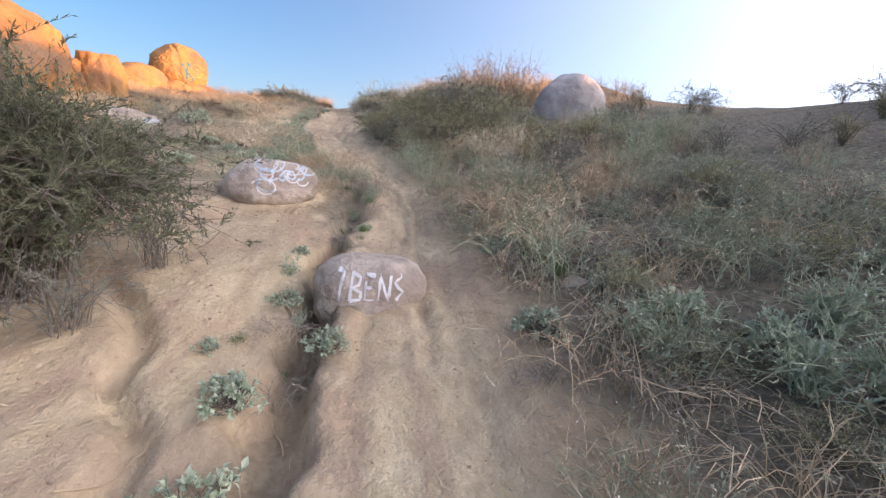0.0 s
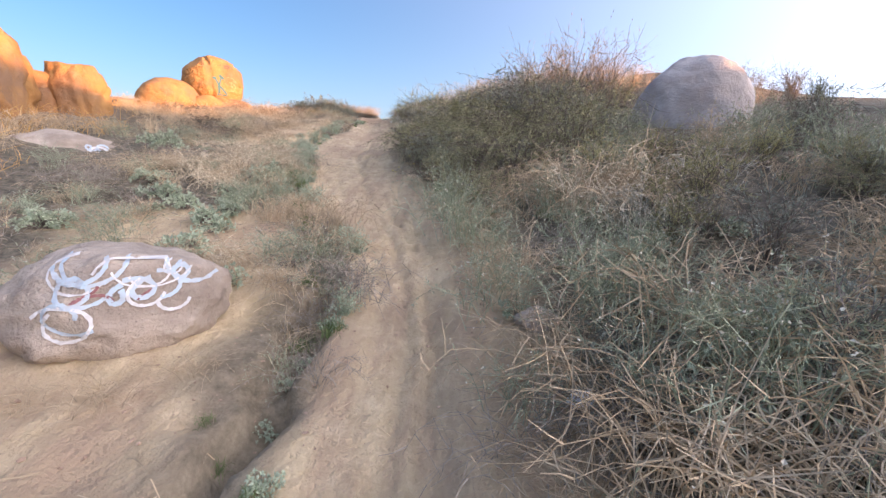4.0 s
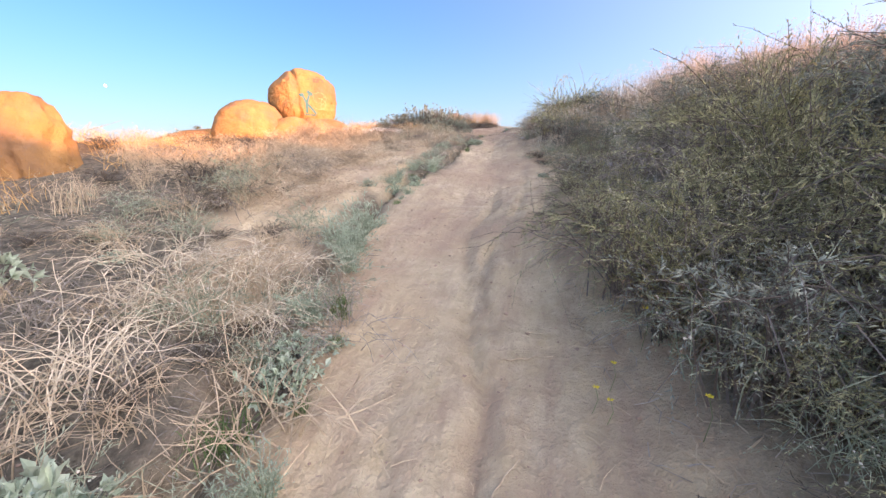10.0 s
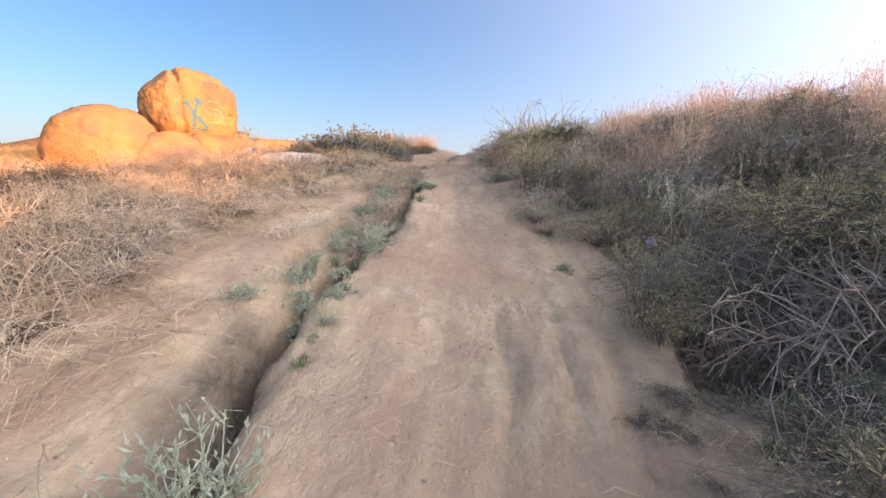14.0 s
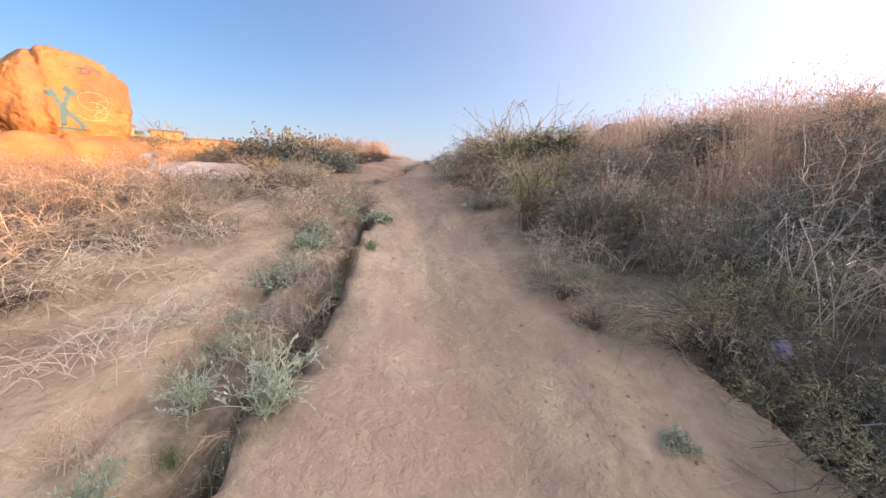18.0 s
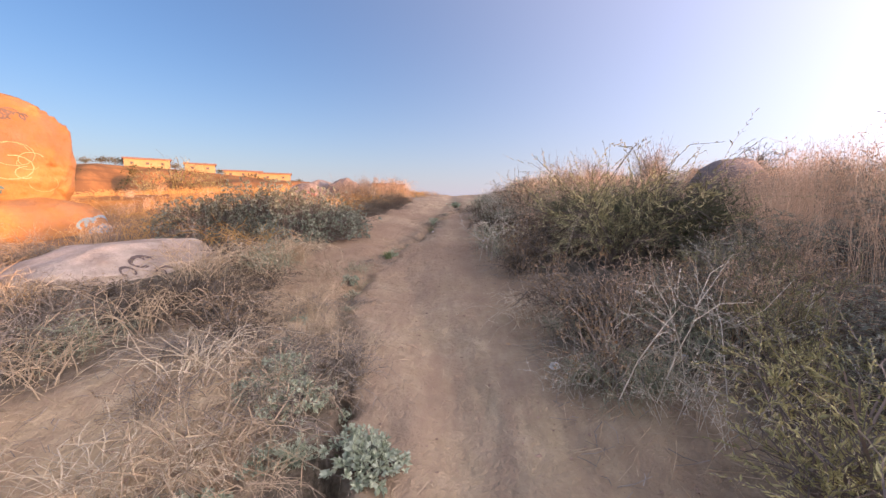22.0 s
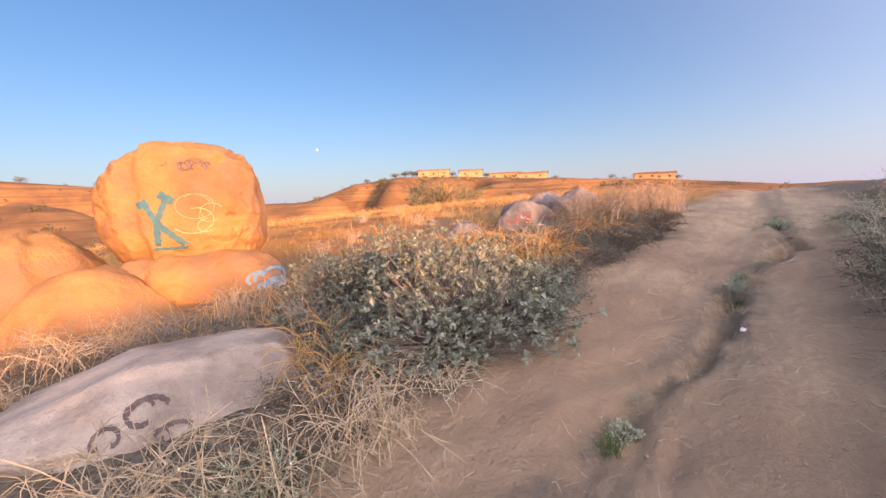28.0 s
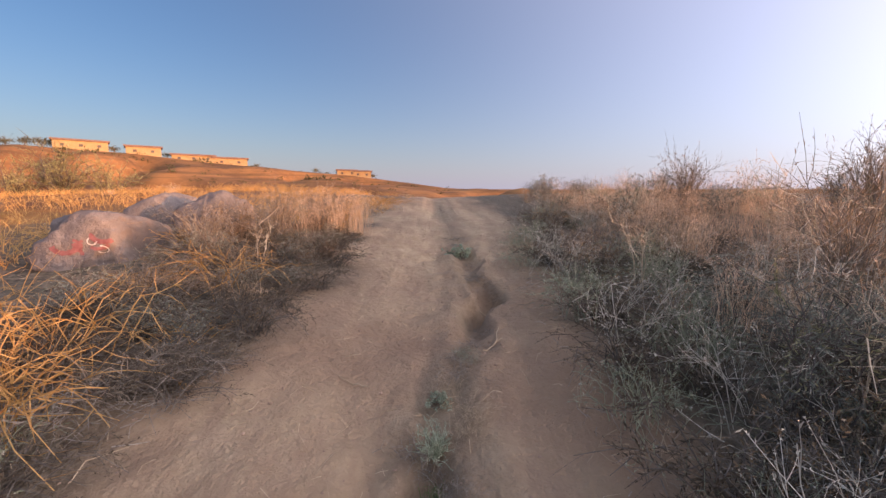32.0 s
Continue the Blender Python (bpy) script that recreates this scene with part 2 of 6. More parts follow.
PALE_STRAW = material("pale_straw", ((0.58, 0.42, 0.27), (0.78, 0.60, 0.42)), 9.0, 0.75, island=0.3, transl=0.3)
BARK = material("shrub_bark", ((0.13, 0.11, 0.09), (0.24, 0.20, 0.165)), 20.0, 0.9, island=0.3)
# darker copy of the dead twig colour, standing for shade inside shrubs
SHADE_TWIG = material("shaded_dead_twig", ((0.11, 0.095, 0.075), (0.22, 0.19, 0.15)), 14.0, 0.9, island=0.4)
SAGE = material("sage_leaf", ((0.19, 0.205, 0.15), (0.41, 0.42, 0.325)), 9.0, 0.7, island=0.45, transl=0.12)
# leaf colour lowered to hold the dense hedge's own inner shade
SHADED_SAGE = material("shaded_sage_leaf", ((0.085, 0.10, 0.055), (0.23, 0.24, 0.135)), 9.0, 0.7, island=0.45, transl=0.08)
OLIVE = material("olive_leaf", ((0.24, 0.235, 0.11), (0.56, 0.53, 0.29)), 9.0, 0.7, island=0.45, transl=0.12)
YOLK_LEAF = material("yellow_green_leaf", ((0.26, 0.25, 0.11), (0.54, 0.50, 0.24)), 9.0, 0.7, island=0.4, transl=0.15)
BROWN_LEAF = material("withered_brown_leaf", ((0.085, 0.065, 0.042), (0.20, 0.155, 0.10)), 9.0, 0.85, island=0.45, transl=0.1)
PALE_STALK = material("bleached_stalk", ((0.52, 0.43, 0.29), (0.74, 0.64, 0.46)), 14.0, 0.75, island=0.3)
TAN_LEAF = material("dried_leaf", ((0.30, 0.21, 0.12), (0.42, 0.30, 0.17)), 9.0, 0.8, island=0.4, transl=0.2)
WEED = material("weed_stalk", ((0.235, 0.265, 0.165), (0.425, 0.44, 0.30)), 12.0, 0.75, island=0.4, transl=0.12)
SEED = material("pale_seed_head", ((0.52, 0.48, 0.37), (0.66, 0.62, 0.50)), 12.0, 0.8, island=0.25)
MINT = material("felted_leaf", ((0.31, 0.365, 0.235), (0.53, 0.575, 0.425)), 20.0, 0.85, island=0.25, transl=0.12)
SILVER = material("silver_leaf", ((0.155, 0.18, 0.13), (0.325, 0.35, 0.265)), 18.0, 0.75, island=0.35, transl=0.12)
GREEN = material("fresh_grass", ((0.10, 0.15, 0.05), (0.19, 0.24, 0.09)), 9.0, 0.6, island=0.3, transl=0.25)
WHITE_PAINT = material("white_spray_paint", ((0.56, 0.52, 0.48), (0.72, 0.71, 0.70)), 22.0, 0.6)
BLUE_PAINT = material("pale_blue_spray_paint", ((0.46, 0.47, 0.48), (0.46, 0.57, 0.64)), 22.0, 0.6)
DEEP_BLUE = material("blue_spray_paint", ((0.12, 0.22, 0.30), (0.25, 0.38, 0.47)), 9.0, 0.6)
TEAL_PAINT = material("teal_spray_paint", ((0.05, 0.13, 0.15), (0.08, 0.19, 0.20)), 9.0, 0.6)
RED_PAINT = material("red_spray_paint", ((0.20, 0.075, 0.075), (0.34, 0.16, 0.155)), 16.0, 0.6)
DARK_PAINT = material("dark_spray_paint", ((0.10, 0.075, 0.065), (0.19, 0.14, 0.115)), 20.0, 0.6)
STUCCO = material("tan_stucco", ((0.40, 0.28, 0.14), (0.48, 0.35, 0.18)), 0.8, 0.9)
ROOFING = material("brown_roof", ((0.20, 0.13, 0.10), (0.27, 0.18, 0.14)), 0.8, 0.9)
DARK_GLASS = material("dark_window", ((0.11, 0.09, 0.08), (0.15, 0.13, 0.11)), 0.5, 0.3)
FAR_LEAF = material("distant_foliage", ((0.09, 0.085, 0.04), (0.15, 0.13, 0.06)), 1.0, 0.9, island=0.4)
PLASTIC = material("white_plastic_litter", ((0.70, 0.70, 0.70), (0.80, 0.80, 0.80)), 12.0, 0.4)
LILAC = material("lilac_plastic", ((0.50, 0.47, 0.58), (0.62, 0.59, 0.70)), 12.0, 0.4)
PALE_STONE = material("chalky_stone", ((0.72, 0.69, 0.64), (0.84, 0.81, 0.77)), 20.0, 0.9)
YELLOW = material("yellow_petal", ((0.75, 0.60, 0.05), (0.80, 0.66, 0.08)), 12.0, 0.6)
MOONROCK = material("moon_surface", ((0.7, 0.7, 0.7), (0.85, 0.85, 0.85)), 0.004, 1.0)


# ---- mesh helpers ----
def mesh_from(name, verts, faces, mat, smooth=False):
    me = bpy.data.meshes.new(name)
    me.from_pydata(verts, [], faces)
    me.materials.append(mat)
    if smooth:
        me.polygons.foreach_set("use_smooth", [True] * len(me.polygons))
    me.update()
    return me


def part(name, me, parent, label=""):
    ob = new(name, me)
    ob.parent = parent
    return tagged(ob, label) if label else ob


def strands(lines, radii, sides=3):
    """Tubes along the polylines lines[n, k, 3], radii[n, k]: vertices and faces."""
    lines, radii = np.asarray(lines, float), np.asarray(radii, float)
    n, k, _ = lines.shape
    along = np.gradient(lines, axis=1)
    along /= np.linalg.norm(along, axis=2, keepdims=True) + 1e-9
    helper = np.where(np.abs(along[..., 2:3]) > 0.9, np.array([1.0, 0, 0]), np.array([0, 0, 1.0]))
    a = np.cross(along, helper)
    a /= np.linalg.norm(a, axis=2, keepdims=True) + 1e-9
    b = np.cross(along, a)
    turn = np.arange(sides) * 2 * math.pi / sides
    ring = np.cos(turn)[:, None] * a[:, :, None] + np.sin(turn)[:, None] * b[:, :, None]
    verts = (lines[:, :, None] + radii[:, :, None, None] * ring).reshape(-1, 3)
    i = np.arange(n)[:, None, None] * k * sides
    j = np.arange(k - 1)[None, :, None] * sides
    s = np.arange(sides)[None, None, :]
    s2 = (s + 1) % sides
    faces = np.stack([i + j + s, i + j + s2, i + j + sides + s2, i + j + sides + s], -1).reshape(-1, 4)
    return verts, faces


def ribbons(lines, widths, rng):
    """Flat grass blades and the thinnest twigs along polylines."""
    lines = np.asarray(lines, float)
    n, k, _ = lines.shape
    way = np.gradient(lines, axis=1)
    side = np.cross(way, rng.normal(size=(n, 1, 3)))
    side /= np.linalg.norm(side, axis=2, keepdims=True) + 1e-9
    half = side * np.asarray(widths)[..., None]
    verts = np.stack([lines - half, lines + half], 2).reshape(-1, 3)
    i = (np.arange(n)[:, None] * k + np.arange(k - 1)[None]).reshape(-1, 1) * 2
    return verts, i + np.array([[0, 1, 3, 2]])


def blades(roots, ways, lengths, widths, rng, cup=0.25):
    """Small folded leaves: root, two shoulders, tip."""
    n = len(roots)
    ways = ways / (np.linalg.norm(ways, axis=1, keepdims=True) + 1e-9)
    side = np.cross(ways, rng.normal(size=(n, 3)))
    side /= np.linalg.norm(side, axis=1, keepdims=True) + 1e-9
    up = np.cross(side, ways)
    mid = roots + ways * lengths[:, None] * 0.5
    tip = roots + ways * lengths[:, None] - up * lengths[:, None] * cup * 0.4
    left = mid + side * widths[:, None] * 0.5 + up * widths[:, None] * cup
    right = mid - side * widths[:, None] * 0.5 + up * widths[:, None] * cup
    verts = np.stack([roots, left, tip, right], 1).reshape(-1, 3)
    i = np.arange(n)[:, None] * 4
    faces = np.concatenate([i + np.array([0, 1, 2]), i + np.array([0, 2, 3])])
    return verts, faces


def ovals(roots, ways, lengths, widths, rng):
    """Broad cupped leaves: four triangles each."""
    n = len(roots)
    ways = ways / (np.linalg.norm(ways, axis=1, keepdims=True) + 1e-9)
    side = np.cross(ways, np.array([0, 0, 1.0]) + 0.7 * rng.normal(size=(n, 3)))
    side /= np.linalg.norm(side, axis=1, keepdims=True) + 1e-9
    up = np.cross(side, ways)
    L, Wd = lengths[:, None], widths[:, None]
    mid = roots + ways * L * 0.55
    pts = [roots, mid + side * Wd * 0.5 + up * Wd * 0.12, roots + ways * L - up * L * 0.2, mid - side * Wd * 0.5 + up * Wd * 0.12, mid - up * Wd * 0.1]
    verts = np.stack(pts, 1).reshape(-1, 3)
    tri = np.array([[0, 1, 4], [1, 2, 4], [2, 3, 4], [3, 0, 4]])
    faces = (np.arange(n)[:, None, None] * 5 + tri[None]).reshape(-1, 3)
    return verts, faces


def arcs(rng, n, k, spread, height, lean=0.6, droop=0.25, jitter=0.05, base=0.12):
    """Curved stems that start near the origin and fan out: lines[n, k, 3]."""
    turn = rng.uniform(0, 2 * math.pi, n)
    out = spread * np.sqrt(rng.uniform(0.02, 1, n))
    top = height * rng.uniform(0.6, 1.05, n) * (1 - lean * 0.35 * (out / spread) ** 2)
    s = np.linspace(0, 1, k)
    start = base * spread * rng.normal(size=(n, 2)) * 0.8
    r = out[:, None] * s[None] ** 1.25
    x = start[:, :1] + np.cos(turn)[:, None] * r
    y = start[:, 1:] + np.sin(turn)[:, None] * r
    z = top[:, None] * (np.sin(s * math.pi / 2)[None] ** 0.9) - droop * (out / spread)[:, None] * height * s[None] ** 3
    lines = np.stack([x, y, z], -1)
    wob = rng.normal(size=(n, k, 3)) * jitter * height * s[None, :, None]
    return lines + wob


def twigs(rng, lines, per, length, k=3, upward=0.4, start=0.25):
    """Side twigs on stems: lines[n * per, k, 3]."""
    n, m, _ = lines.shape
    at = rng.uniform(start, 0.98, (n, per)) * (m - 1)
    i = np.clip(at.astype(int), 0, m - 2)
    f = (at - i)[..., None]
    rows = np.arange(n)[:, None]
    root = lines[rows, i] * (1 - f) + lines[rows, i + 1] * f
    way = lines[rows, i + 1] - lines[rows, i]
    way = way / (np.linalg.norm(way, axis=2, keepdims=True) + 1e-9)
    way = way * 0.6 + rng.normal(size=way.shape) * 0.6 + np.array([0, 0, upward])
    way /= np.linalg.norm(way, axis=2, keepdims=True) + 1e-9
    size = length * rng.uniform(0.4, 1.1, (n, per, 1))
    s = np.linspace(0, 1, k)
    bend = rng.normal(size=way.shape) * 0.25
    pts = root[:, :, None] + way[:, :, None] * size[:, :, None] * s[None, None, :, None] + bend[:, :, None] * size[:, :, None] * (s ** 2)[None, None, :, None]
    return pts.reshape(-1, k, 3)


def along(rng, lines, count, start=0.15):
    """Random places on stems with the stem's way there."""
    n, m, _ = lines.shape
    pick = rng.integers(0, n, count)
    at = rng.uniform(start, 1.0, count) * (m - 1)
    i = np.clip(at.astype(int), 0, m - 2)
    f = (at - i)[:, None]
    root = lines[pick, i] * (1 - f) + lines[pick, i + 1] * f
    way = lines[pick, i + 1] - lines[pick, i]
    return root, way / (np.linalg.norm(way, axis=1, keepdims=True) + 1e-9)


def joined(sets):
    verts, faces, off = [], [], 0
    for v, f in sets:
        verts.append(v)
        faces += (f + off).tolist()
        off += len(v)
    return np.concatenate(verts).tolist(), faces


def taper(n, k, thick, thin):
    return np.ones((n, 1)) * np.linspace(thick, thin, k)[None]


def plant(kind, label, category, parts):
    """A plant as an Empty with its part meshes, kept out of view far below until copied into place."""
    ob = new(kind)
    tagged(ob, label, category)
    for name, me in parts:
        tagged(part(name, me, ob), kind="stuff")
    return ob


def shrub_parts(seed, spread, height, stems, per, leaves, leaf, leaf_mat, wood_mat, droop=0.2, upward=0.4, lean=0.6, thick=0.0045, twig=0.22):
    rng = np.random.default_rng(seed)
    main = arcs(rng, stems, 5, spread, height, lean, droop)
    skirt = arcs(rng, stems // 2, 5, spread * 1.05, height * 0.45, 0.2, 0.1)
    main = np.concatenate([main, skirt])
    side = twigs(rng, main, per, twig * height, 3, upward, 0.06)
    wood = joined([strands(main, taper(len(main), 5, thick, thick * 0.25)), ribbons(side, taper(len(side), 3, thick * 0.4, thick * 0.15), rng)])
    r1, w1 = along(rng, side, int(leaves * 0.88), 0.03)
    r2, w2 = along(rng, main, leaves - len(r1), 0.35)
    roots, ways = np.concatenate([r1, r2]), np.concatenate([w1, w2])
    ways = ways * 0.9 + rng.normal(size=ways.shape) * 0.42 + np.array([0, 0, 0.15])
    v, f = blades(roots, ways, leaf[0] * rng.uniform(0.5, 1.3, len(roots)), leaf[1] * rng.uniform(0.6, 1.3, len(roots)), rng)
    return [("twig_mass", mesh_from("twig_mass", *wood, wood_mat)), ("foliage", mesh_from("foliage", v.tolist(), f.tolist(), leaf_mat))]


def spray_parts(seed, spread, height, stems, per, leaves, leaf, leaf_mat, wood_mat, droop=0.3, lean=0.6, thick=0.006, spray=0.3, hang=0.35, upward=0.35):
    """A feathery shrub: arching stems set with leafy sprays that hang over at their ends, and dead twigs below,
    coloured dark to give inner shade.
    """
    rng = np.random.default_rng(seed)
    main = arcs(rng, stems, 6, spread, height, lean, droop)
    k = 5
    side = twigs(rng, main, per, spray, k, upward, 0.12)
    s = np.linspace(0, 1, k)
    side[..., 2] -= (hang * spray * rng.uniform(0.3, 1.2, (len(side), 1))) * s[None] ** 2
    side[..., 2] = np.maximum(side[..., 2], 0.01)
    main[..., 2] = np.minimum(main[..., 2], height * 1.08)
    side[..., 2] = np.minimum(side[..., 2], height * 1.18)
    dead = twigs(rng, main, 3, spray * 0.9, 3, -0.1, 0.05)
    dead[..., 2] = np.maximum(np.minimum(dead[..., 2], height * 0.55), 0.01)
    wood = joined([strands(main, taper(len(main), 6, thick, thick * 0.3)), ribbons(side, taper(len(side), k, thick * 0.35, thick * 0.15), rng)])
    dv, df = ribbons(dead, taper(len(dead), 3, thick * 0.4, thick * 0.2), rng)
    n = len(side)
    at = np.tile(np.linspace(0.12, 1.0, leaves), (n, 1)) * (k - 1) + rng.uniform(-0.1, 0.1, (n, leaves))
    at = np.clip(at, 0, k - 1.001)
    i = at.astype(int)
    f = (at - i)[..., None]
    rows = np.arange(n)[:, None]
    roots = side[rows, i] * (1 - f) + side[rows, i + 1] * f
    ways = side[rows, i + 1] - side[rows, i]
    ways = ways / (np.linalg.norm(ways, axis=2, keepdims=True) + 1e-9)
    ways = ways * 0.75 + rng.normal(size=ways.shape) * 0.38 + np.array([0, 0, 0.1])
    size = (1.1 - 0.55 * at / (k - 1)) * rng.uniform(0.6, 1.2, at.shape)
    v, fa = blades(roots.reshape(-1, 3), ways.reshape(-1, 3), leaf[0] * size.ravel(), leaf[1] * size.ravel(), rng)
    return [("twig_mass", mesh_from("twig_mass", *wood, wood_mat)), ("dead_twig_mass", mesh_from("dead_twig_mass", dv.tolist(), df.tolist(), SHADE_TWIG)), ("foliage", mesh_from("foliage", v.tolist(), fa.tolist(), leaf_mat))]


def tangle_parts(seed, spread, height, stems, per, mat, thick=0.0032, droop=0.55, twig=0.4, k=7):
    rng = np.random.default_rng(seed)
    main = arcs(rng, stems, k, spread, height, 0.4, droop, 0.035, 0.25)
    side = twigs(rng, main, per, twig * height, 3, 0.15, 0.2)
    sets = [("stem_mass", strands(main, taper(len(main), k, thick, thick * 0.35))), ("twig_mass", ribbons(side, taper(len(side), 3, thick * 0.7, thick * 0.3), rng))]
    return [(n, mesh_from(n, v.tolist(), f.tolist(), mat)) for n, (v, f) in sets]


def tuft_parts(seed, spread, height, count, mat, width=0.004, heads=0, droop=0.35):
    rng = np.random.default_rng(seed)
    main = arcs(rng, count, 5, spread, height, 0.5, droop, 0.03, 0.35)
    v, f = ribbons(main, taper(len(main), 5, width * 0.9, width * 0.3), rng)
    out = [("straw", mesh_from("straw", v.tolist(), f.tolist(), mat))]
    if heads:
        roots, ways = along(rng, main, heads, 0.7)
        ways = ways + 0.4 * rng.normal(size=ways.shape)
        v, f = blades(roots, ways, 0.03 * rng.uniform(0.6, 1.4, heads), 0.008 * rng.uniform(0.6, 1.4, heads), rng)
        out.append(("seed_fluff", mesh_from("seed_fluff", v.tolist(), f.tolist(), mat)))
    return out


def cushion_parts(seed, spread, height, clusters, per, leaf, mat, wood=None):
    """A dome of leaf rosettes, each a ring of broad leaves at the end of a stem."""
    rng = np.random.default_rng(seed)
    turn, rise = rng.uniform(0, 2 * math.pi, clusters), np.arcsin(rng.uniform(0.0, 1.0, clusters))
    depth = 1 - 0.35 * rng.uniform(0, 1, clusters) ** 2
    lump = 0.82 + 0.3 * np.sin(turn * 3 + seed) * np.cos(rise) + 0.12 * rng.normal(size=clusters)
    out = np.stack([np.cos(turn) * np.cos(rise), np.sin(turn) * np.cos(rise), np.sin(rise)], -1)
    ends = out * (depth * lump)[:, None] * np.array([spread, spread, height]) + np.array([0, 0, 0.03])
    s = np.linspace(0, 1, 4)
    foot = np.concatenate([rng.normal(size=(clusters, 2)) * spread * 0.15, np.zeros((clusters, 1))], 1)
    lines = foot[:, None] * (1 - s)[None, :, None] + ends[:, None] * s[None, :, None] + rng.normal(size=(clusters, 4, 3)) * 0.03 * spread
    lines[:, -1] = ends
    sv, sf = strands(lines, taper(clusters, 4, 0.004 * height / 0.5 + 0.001, 0.0015))
    roots = np.repeat(ends, per, 0)
    ways = np.repeat(out + np.array([0, 0, 0.25]), per, 0) * rng.uniform(0.2, 1.2, (clusters * per, 1)) + rng.normal(size=(clusters * per, 3)) * 0.75
    n = len(roots)
    size = np.repeat(rng.uniform(0.6, 1.25, clusters), per) * leaf * rng.uniform(0.6, 1.15, n)
    v, f = ovals(roots, ways, size, size * rng.uniform(0.42, 0.62, n), rng)
    return [("stem_mass", mesh_from("stem_mass", sv.tolist(), sf.tolist(), wood or BARK)), ("foliage", mesh_from("foliage", v.tolist(), f.tolist(), mat))]


def weed_parts(seed, spread, height, stems, per, leaves, mat, seeds=90, droop=0.3):
    """Thin branching weeds with narrow leaves and pale seed heads."""
    rng = np.random.default_rng(seed)
    main = arcs(rng, stems, 5, spread, height, 0.5, droop, 0.04, 0.3)
    side = twigs(rng, main, per, 0.35 * height, 3, 0.35, 0.2)
    v, f = joined([ribbons(main, taper(len(main), 5, 0.003, 0.0012), rng), ribbons(side, taper(len(side), 3, 0.0016, 0.0008), rng)])
    roots, ways = along(rng, side, leaves, 0.05)
    ways = ways + rng.normal(size=ways.shape) * 0.5
    lv, lf = blades(roots, ways, 0.026 * rng.uniform(0.5, 1.4, leaves), 0.0065 * rng.uniform(0.6, 1.3, leaves), rng)
    roots, ways = along(rng, side, seeds, 0.85)
    hv, hf = blades(roots, rng.normal(size=ways.shape), 0.013 * rng.uniform(0.6, 1.3, seeds), 0.011 * rng.uniform(0.6, 1.3, seeds), rng)
    return [("stem_mass", mesh_from("stem_mass", v, f, mat)), ("foliage", mesh_from("foliage", lv.tolist(), lf.tolist(), mat)), ("seed_fluff", mesh_from("seed_fluff", hv.tolist(), hf.tolist(), SEED))]


# ---- the lie of the land ----
TRAIL_Z = ((-14, -1.7), (-8, -1.0), (-4, -0.49), (-1.65, -0.2), (0, 0.05), (2.3, 0.34), (4, 0.64), (5.4, 0.88), (6.5, 1.1), (7.9, 1.33), (9.5, 1.66), (12.2, 2.17), (13.4, 2.38), (15.2, 2.55), (17, 2.77), (19, 3.03), (22.5, 3.37), (25.7, 3.52), (33, 3.9), (40, 3.7))
LEFT_EDGE = ((-8, -1.0), (-1, -0.72), (0.5, -0.55), (2, -0.42), (2.7, -0.6), (4.8, -1.6), (5.8, -1.82), (8, -2.3), (11, -2.42), (12.5, -2.26), (13.4, -2.35), (14.8, -3.05), (16.5, -3.5), (20, -3.3), (25, -2.9), (33, -2.4))
RIGHT_EDGE = ((-8, 0.35), (-2, 0.2), (0, 0.17), (1.4, 0.27), (3.4, 0.15), (5, -0.2), (6, -0.55), (8, -0.9), (9.3, -0.5), (10.1, -0.38), (10.8, -0.85), (11.6, -1.23), (13, -1.48), (15, -1.55), (16.7, -1.75), (19, -1.62), (21, -1.45), (25, -0.85), (33, -0.9))
GULLY_X = ((-8, -1.0), (0, -0.73), (1, -0.67), (3.1, -0.85), (4.9, -1.75), (6.5, -2.3), (8.4, -2.67), (9.1, -2.73), (9.9, -2.54), (11.2, -2.46), (12.2, -2.5), (13.4, -2.6), (15.1, -2.9), (16, -2.88), (17, -2.75), (17.9, -2.36), (19, -2.28), (20.6, -1.8), (22.6, -1.82), (26, -1.7))
GULLY_DEPTH = ((-8, 0.05), (-4, 0.14), (-2.5, 0.24), (0.5, 0.24), (2.5, 0.18), (4, 0.06), (7, 0.08), (8.2, 0.26), (12.3, 0.28), (13.5, 0.14), (15, 0.08), (16, 0.05), (17.5, 0.07), (18.6, 0.13), (20, 0.15), (23, 0.10), (26, 0.0))


def eased(table, y):
    """Interpolation through a table with the kinks rounded."""
    ks, vs = np.array(table, float).T
    y = np.asarray(y, float)
    return sum(np.interp(y + d, ks, vs) for d in (-0.5, -0.25, 0, 0.25, 0.5)) / 5


def step(a, b, v):
    s = np.clip((v - a) / (b - a), 0, 1)
    return s * s * (3 - 2 * s)


def hashed(ix, iy, seed):
    n = (ix.astype(np.int64) * 374761393 + iy.astype(np.int64) * 668265263 + seed * 1442695041) & 0x7FFFFFFF
    n = ((n ^ (n >> 13)) * 1274126177) & 0x7FFFFFFF
    return ((n ^ (n >> 16)) & 0xFFFF) / 65535.0


def lumps(x, y, size, seed):
    """Smooth value noise, 0 to 1."""
    x, y = np.asarray(x, float) / size, np.asarray(y, float) / size
    ix, iy = np.floor(x), np.floor(y)
    fx, fy = x - ix, y - iy
    fx, fy = fx * fx * (3 - 2 * fx), fy * fy * (3 - 2 * fy)
    a, b = hashed(ix, iy, seed), hashed(ix + 1, iy, seed)
    c, d = hashed(ix, iy + 1, seed), hashed(ix + 1, iy + 1, seed)
    return (a * (1 - fx) + b * fx) * (1 - fy) + (c * (1 - fx) + d * fx) * fy


